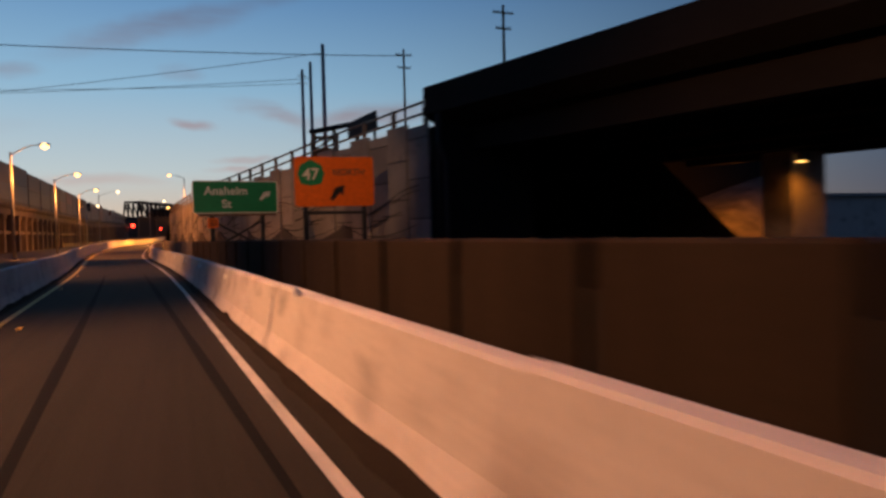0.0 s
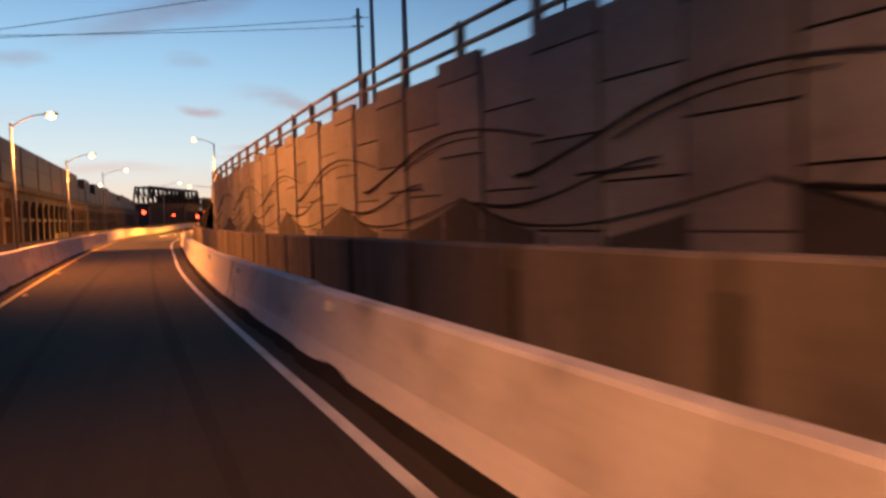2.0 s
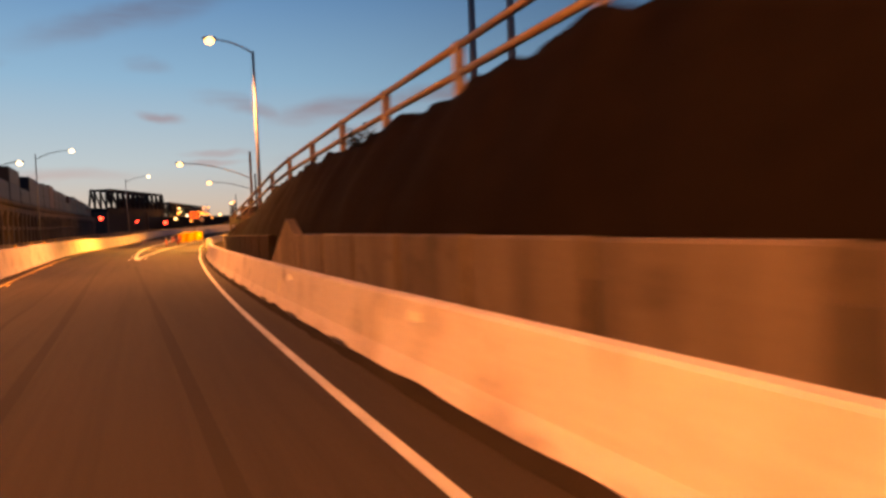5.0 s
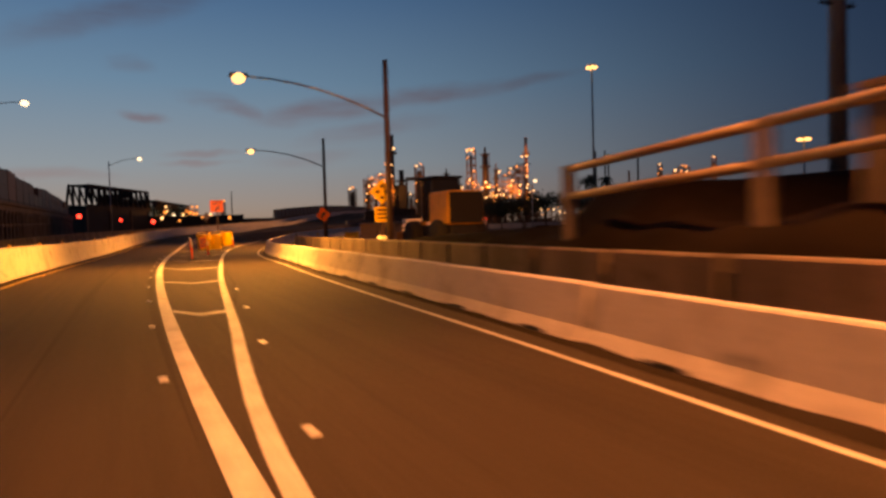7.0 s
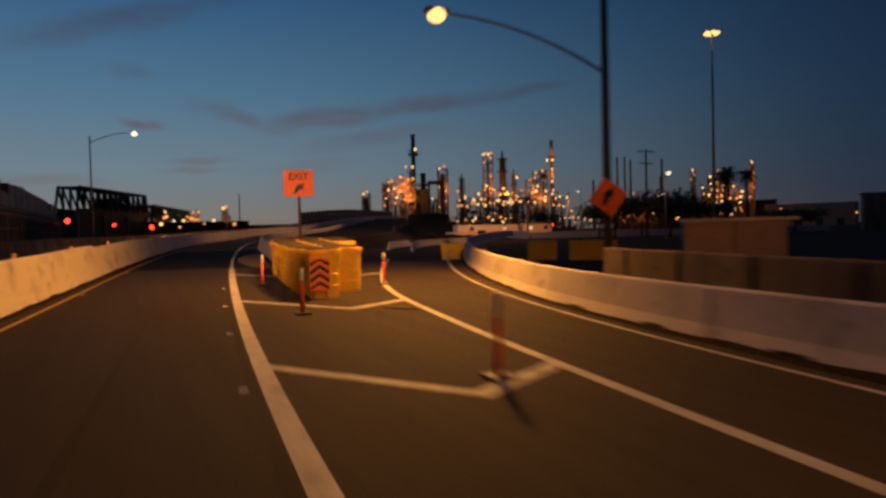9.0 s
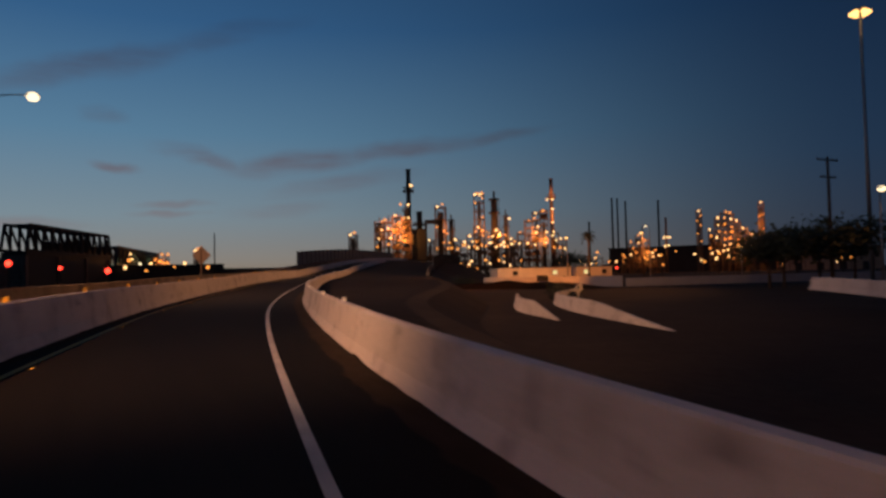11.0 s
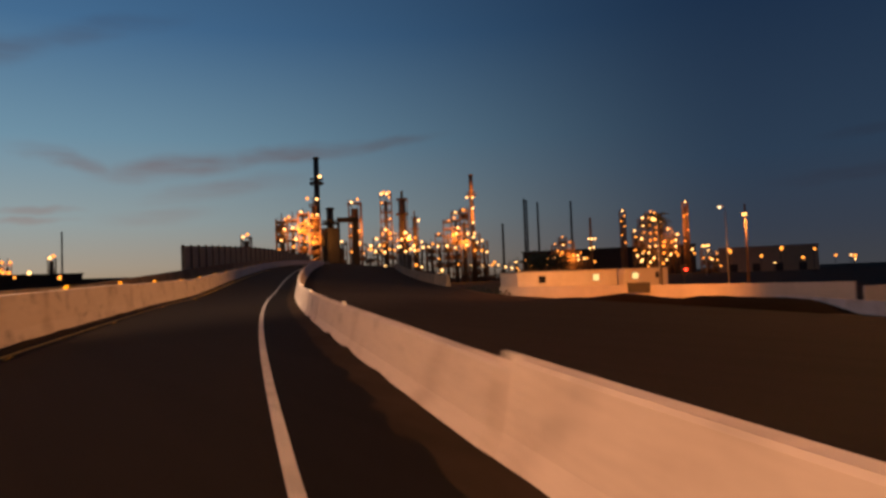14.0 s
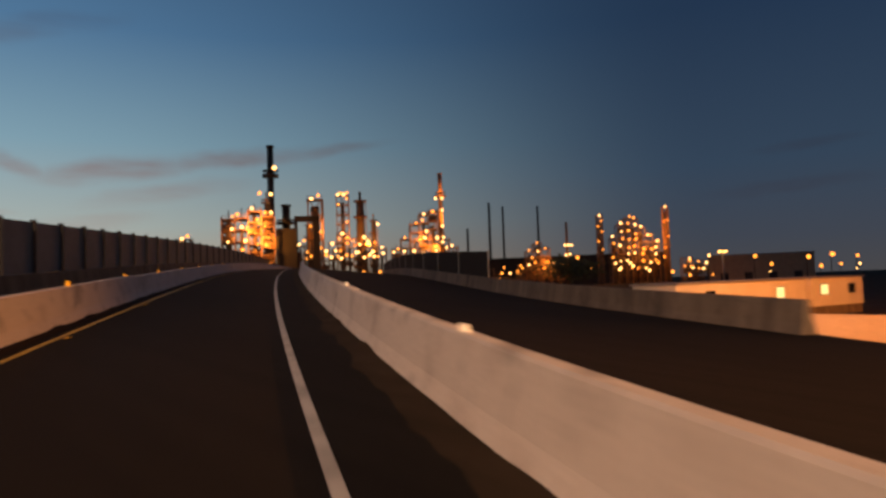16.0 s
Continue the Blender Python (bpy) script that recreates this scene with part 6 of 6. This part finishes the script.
def palm(at, height, label, seed, size=1.0):
    r = random.Random(seed)
    t = thing("palm_tree", at, label, "palm tree", "palms")
    part("trunk", bent([(0, 0, -0.4), (0.1, 0, height * 0.4), (0.15, 0.05, height * 0.75), (0.1, 0.1, height)], 0.26, 0.17, 10), BARK, t, smooth=True)
    verts, faces = [], []
    for k in range(46):
        a, up = r.uniform(0, 6.283), r.uniform(-0.8, 1.0)
        L = r.uniform(1.3, 1.9) * size
        d = Vector((math.cos(a), math.sin(a), 0))
        sd = Vector((-d.y, d.x, 0))
        prev = Vector((0.1, 0.1, height))
        for i in range(6):
            f0 = (i + 1) / 6
            p = Vector((0.1, 0.1, height)) + d * L * f0 * math.cos(up * 0.8) + Vector((0, 0, L * (f0 * math.sin(up) - 0.5 * f0 * f0)))
            for s in (-1, 1):
                n = len(verts)
                w = 0.42 * size * (1 - 0.6 * f0)
                verts += [prev, p, p + sd * s * w + d * 0.12 + Vector((0, 0, -0.18))]
                faces.append((n, n + 1, n + 2))
            prev = p
    me = bpy.data.meshes.new("fronds")
    me.from_pydata(verts, [], faces)
    me.materials.append(LEAF_DARK)
    c = new("fronds", me)
    c.parent = t
    return t


palm((94.1, 285.5, -0.3), 10.0, "tall fan palm beside the trailers", 3)
for i, (x, y, h) in enumerate(((94.2, 221.5, 10.8), (97.2, 223.5, 11.6), (100.2, 222.0, 11.0))):
    palm((x, y, -0.3), h, "fan palm in a group in the yard", 10 + i, 1.25)
for i, (x, y, h, s) in enumerate(((70.5, 226, 6.0, 5), (75, 227.5, 7.0, 6), (80, 226.5, 7.6, 6), (86, 226, 8.2, 6), (150, 362, 9.0, 8), (119, 257, 8.4, 9), (123, 251, 7.0, 8), (131, 236, 5.0, 8))):
    tree((x, y, -0.35), h, s, "dark broad-leaved yard tree at dusk", 30 + i)


def shrub(at, r0, seed):
    r = random.Random(seed)
    verts, faces = [], []
    for k in range(260):
        q = Vector((r.gauss(0, r0 * 0.5), r.gauss(0, r0 * 0.5), abs(r.gauss(0.1, r0 * 0.4))))
        u = Vector((r.uniform(-1, 1), r.uniform(-1, 1), r.uniform(-1, 1))).normalized()
        v = u.orthogonal()
        s = r.uniform(0.06, 0.16) * r0
        n = len(verts)
        verts += [q - u * s, q + v * s * 0.6, q + u * s, q - v * s * 0.6]
        faces.append((n, n + 1, n + 2, n + 3))
    me = bpy.data.meshes.new("shrub")
    me.from_pydata(verts, [], faces)
    me.materials.append(LEAF_DARK)
    ob = new("shrub", me)
    ob.matrix_basis = pose(*at)
    return tagged(ob, "dry dark shrub on bare soil", "shrub", "shrubs")


for i in range(5):
    r = random.Random(70 + i)
    y = 66 + i * 7.1
    shrub((rail_x(y) - r.uniform(-0.6, 0.5), y, rail_z(y) - 1.05), r.uniform(0.35, 0.6), 90 + i)
rows = []
for k in range(25):
    t = k / 24
    cx_, cy_ = 57 + 10 * t, 283 - 34 * t
    hgt = 1.5 * math.sin(math.pi * t) ** 0.6 * (0.75 + 0.35 * noise.noise(Vector((t * 9, 2.0, 0))))
    rows.append([Vector((cx_ + o * 0.9, cy_ + o * 0.35, -0.36 + hgt * max(0.0, 1 - (o / 5.0) ** 2))) for o in (-5, -3.5, -2, -0.7, 0.7, 2, 3.5, 5)])
tagged(link("soil_mound", ribbon(rows), BANK_UNLIT, smooth=True), "long dark soil mound before the pale wall", "embankment", kind="structure")
for i, (x, y, z) in enumerate(((66.2, 288.5, 0.3), (64.5, 287.4, 0.4), (67.8, 287.6, 0.2), (40.5, 223.5, -0.35), (46, 231, -0.35), (52, 240, -0.35))):
    shrub((x, y, z), 1.3, 120 + i)

# ---- traffic signals, far lights and vehicles beyond ----
def signal(x, y, z, r0=0.45, mat=None):
    t = thing("traffic_signal", (x, y, 0), "red traffic signal on a mast far ahead", "traffic signal", "traffic signals")
    part("mast", tubed((0, 0, -0.4), (0, 0, z + 0.6), 0.1, n=6), DARK, t)
    hd = part("housing", boxed(-0.3, 0.3, -0.2, 0.2, z - 0.7, z + 0.6), DARK, t)
    part("red_lens", ball(r0, (0, -0.3, z), 10), mat or RED_LIGHT, hd, "lit red lens", smooth=True)


signal(-22.2, 461, 9.8, 1.1)
signal(8.4, 407, 5.7, 0.85)
signal(-4, 400, 6.6, 0.55)
signal(103.8, 288.5, 2.6, 0.22)
r = random.Random(11)
for k in range(26):
    a, dist = r.uniform(-0.02, 0.14), r.uniform(480, 620)
    x, y = dist * math.sin(a) - 2, 120 + dist * math.cos(a)
    h = r.uniform(7, 22)
    t = thing("light_pole", (x, y, 0), "distant harbour light on a thin pole", "light pole", "harbour lights")
    part("pole", tubed((0, 0, -0.5), (0, 0, h), 0.15, n=6), DARK, t)
    part("lamp_lens", ball(r.uniform(0.6, 1.1), (0, -0.4, h), 8), r.choice((BULB, BULB_PALE, BULB_PALE, LAMP_WHITE)), t, "lit lamp", smooth=True)
for k in range(30):
    a, dist = r.uniform(0.55, 1.25), r.uniform(160, 420)
    x, y = 22 + dist * math.sin(a), 241 + dist * math.cos(a)
    h = r.uniform(3.5, 11)
    t = thing("light_pole", (x, y, 0), "distant yard light on a thin pole", "light pole", "yard lights")
    part("pole", tubed((0, 0, -0.5), (0, 0, h), 0.12, n=6), DARK, t)
    part("lamp_lens", ball(r.uniform(0.35, 0.7), (0, -0.4, h), 8), r.choice((BULB, BULB, BULB_PALE)), t, "lit lamp", smooth=True)
# storage tanks and long sheds of the plant
wh = thing("warehouse", (412, 440, 0), "long tan warehouse with a flat roof", "warehouse", turn=-62)
part("wall", boxed(-26, 26, -10, 10, -0.5, 13.5), TAN, wh)
part("roof", boxed(-26.5, 26.5, -10.5, 10.5, 13.5, 14.2), STEEL, wh)
for x in (-18, -6, 6, 18):
    part("loading_door", boxed(x - 2, x + 2, -10.06, -10.0, -0.3, 4.2), DARK, wh)
hl = thing("plant_hall", (508, 640, 0), "long dark hall behind the lit plant", "hall", turn=-52)
part("wall", boxed(-75, 75, -12, 12, -0.5, 23), DARK, hl)
part("roof", boxed(-76, 76, -13, 13, 23, 24), DARK, hl)
# dark port buildings far to the left of the ramp
for x, y, w, h in ((45, 640, 70, 12), (110, 640, 60, 9), (-60, 620, 60, 16)):
    t = thing("port_shed", (x, y, 0), "long dark port shed far ahead", "shed", "port sheds")
    part("wall", boxed(-w / 2, w / 2, -8, 8, -0.5, h), DARK, t)
    part("roof", boxed(-w / 2 - 0.5, w / 2 + 0.5, -8.5, 8.5, h, h + 0.6), DARK, t)
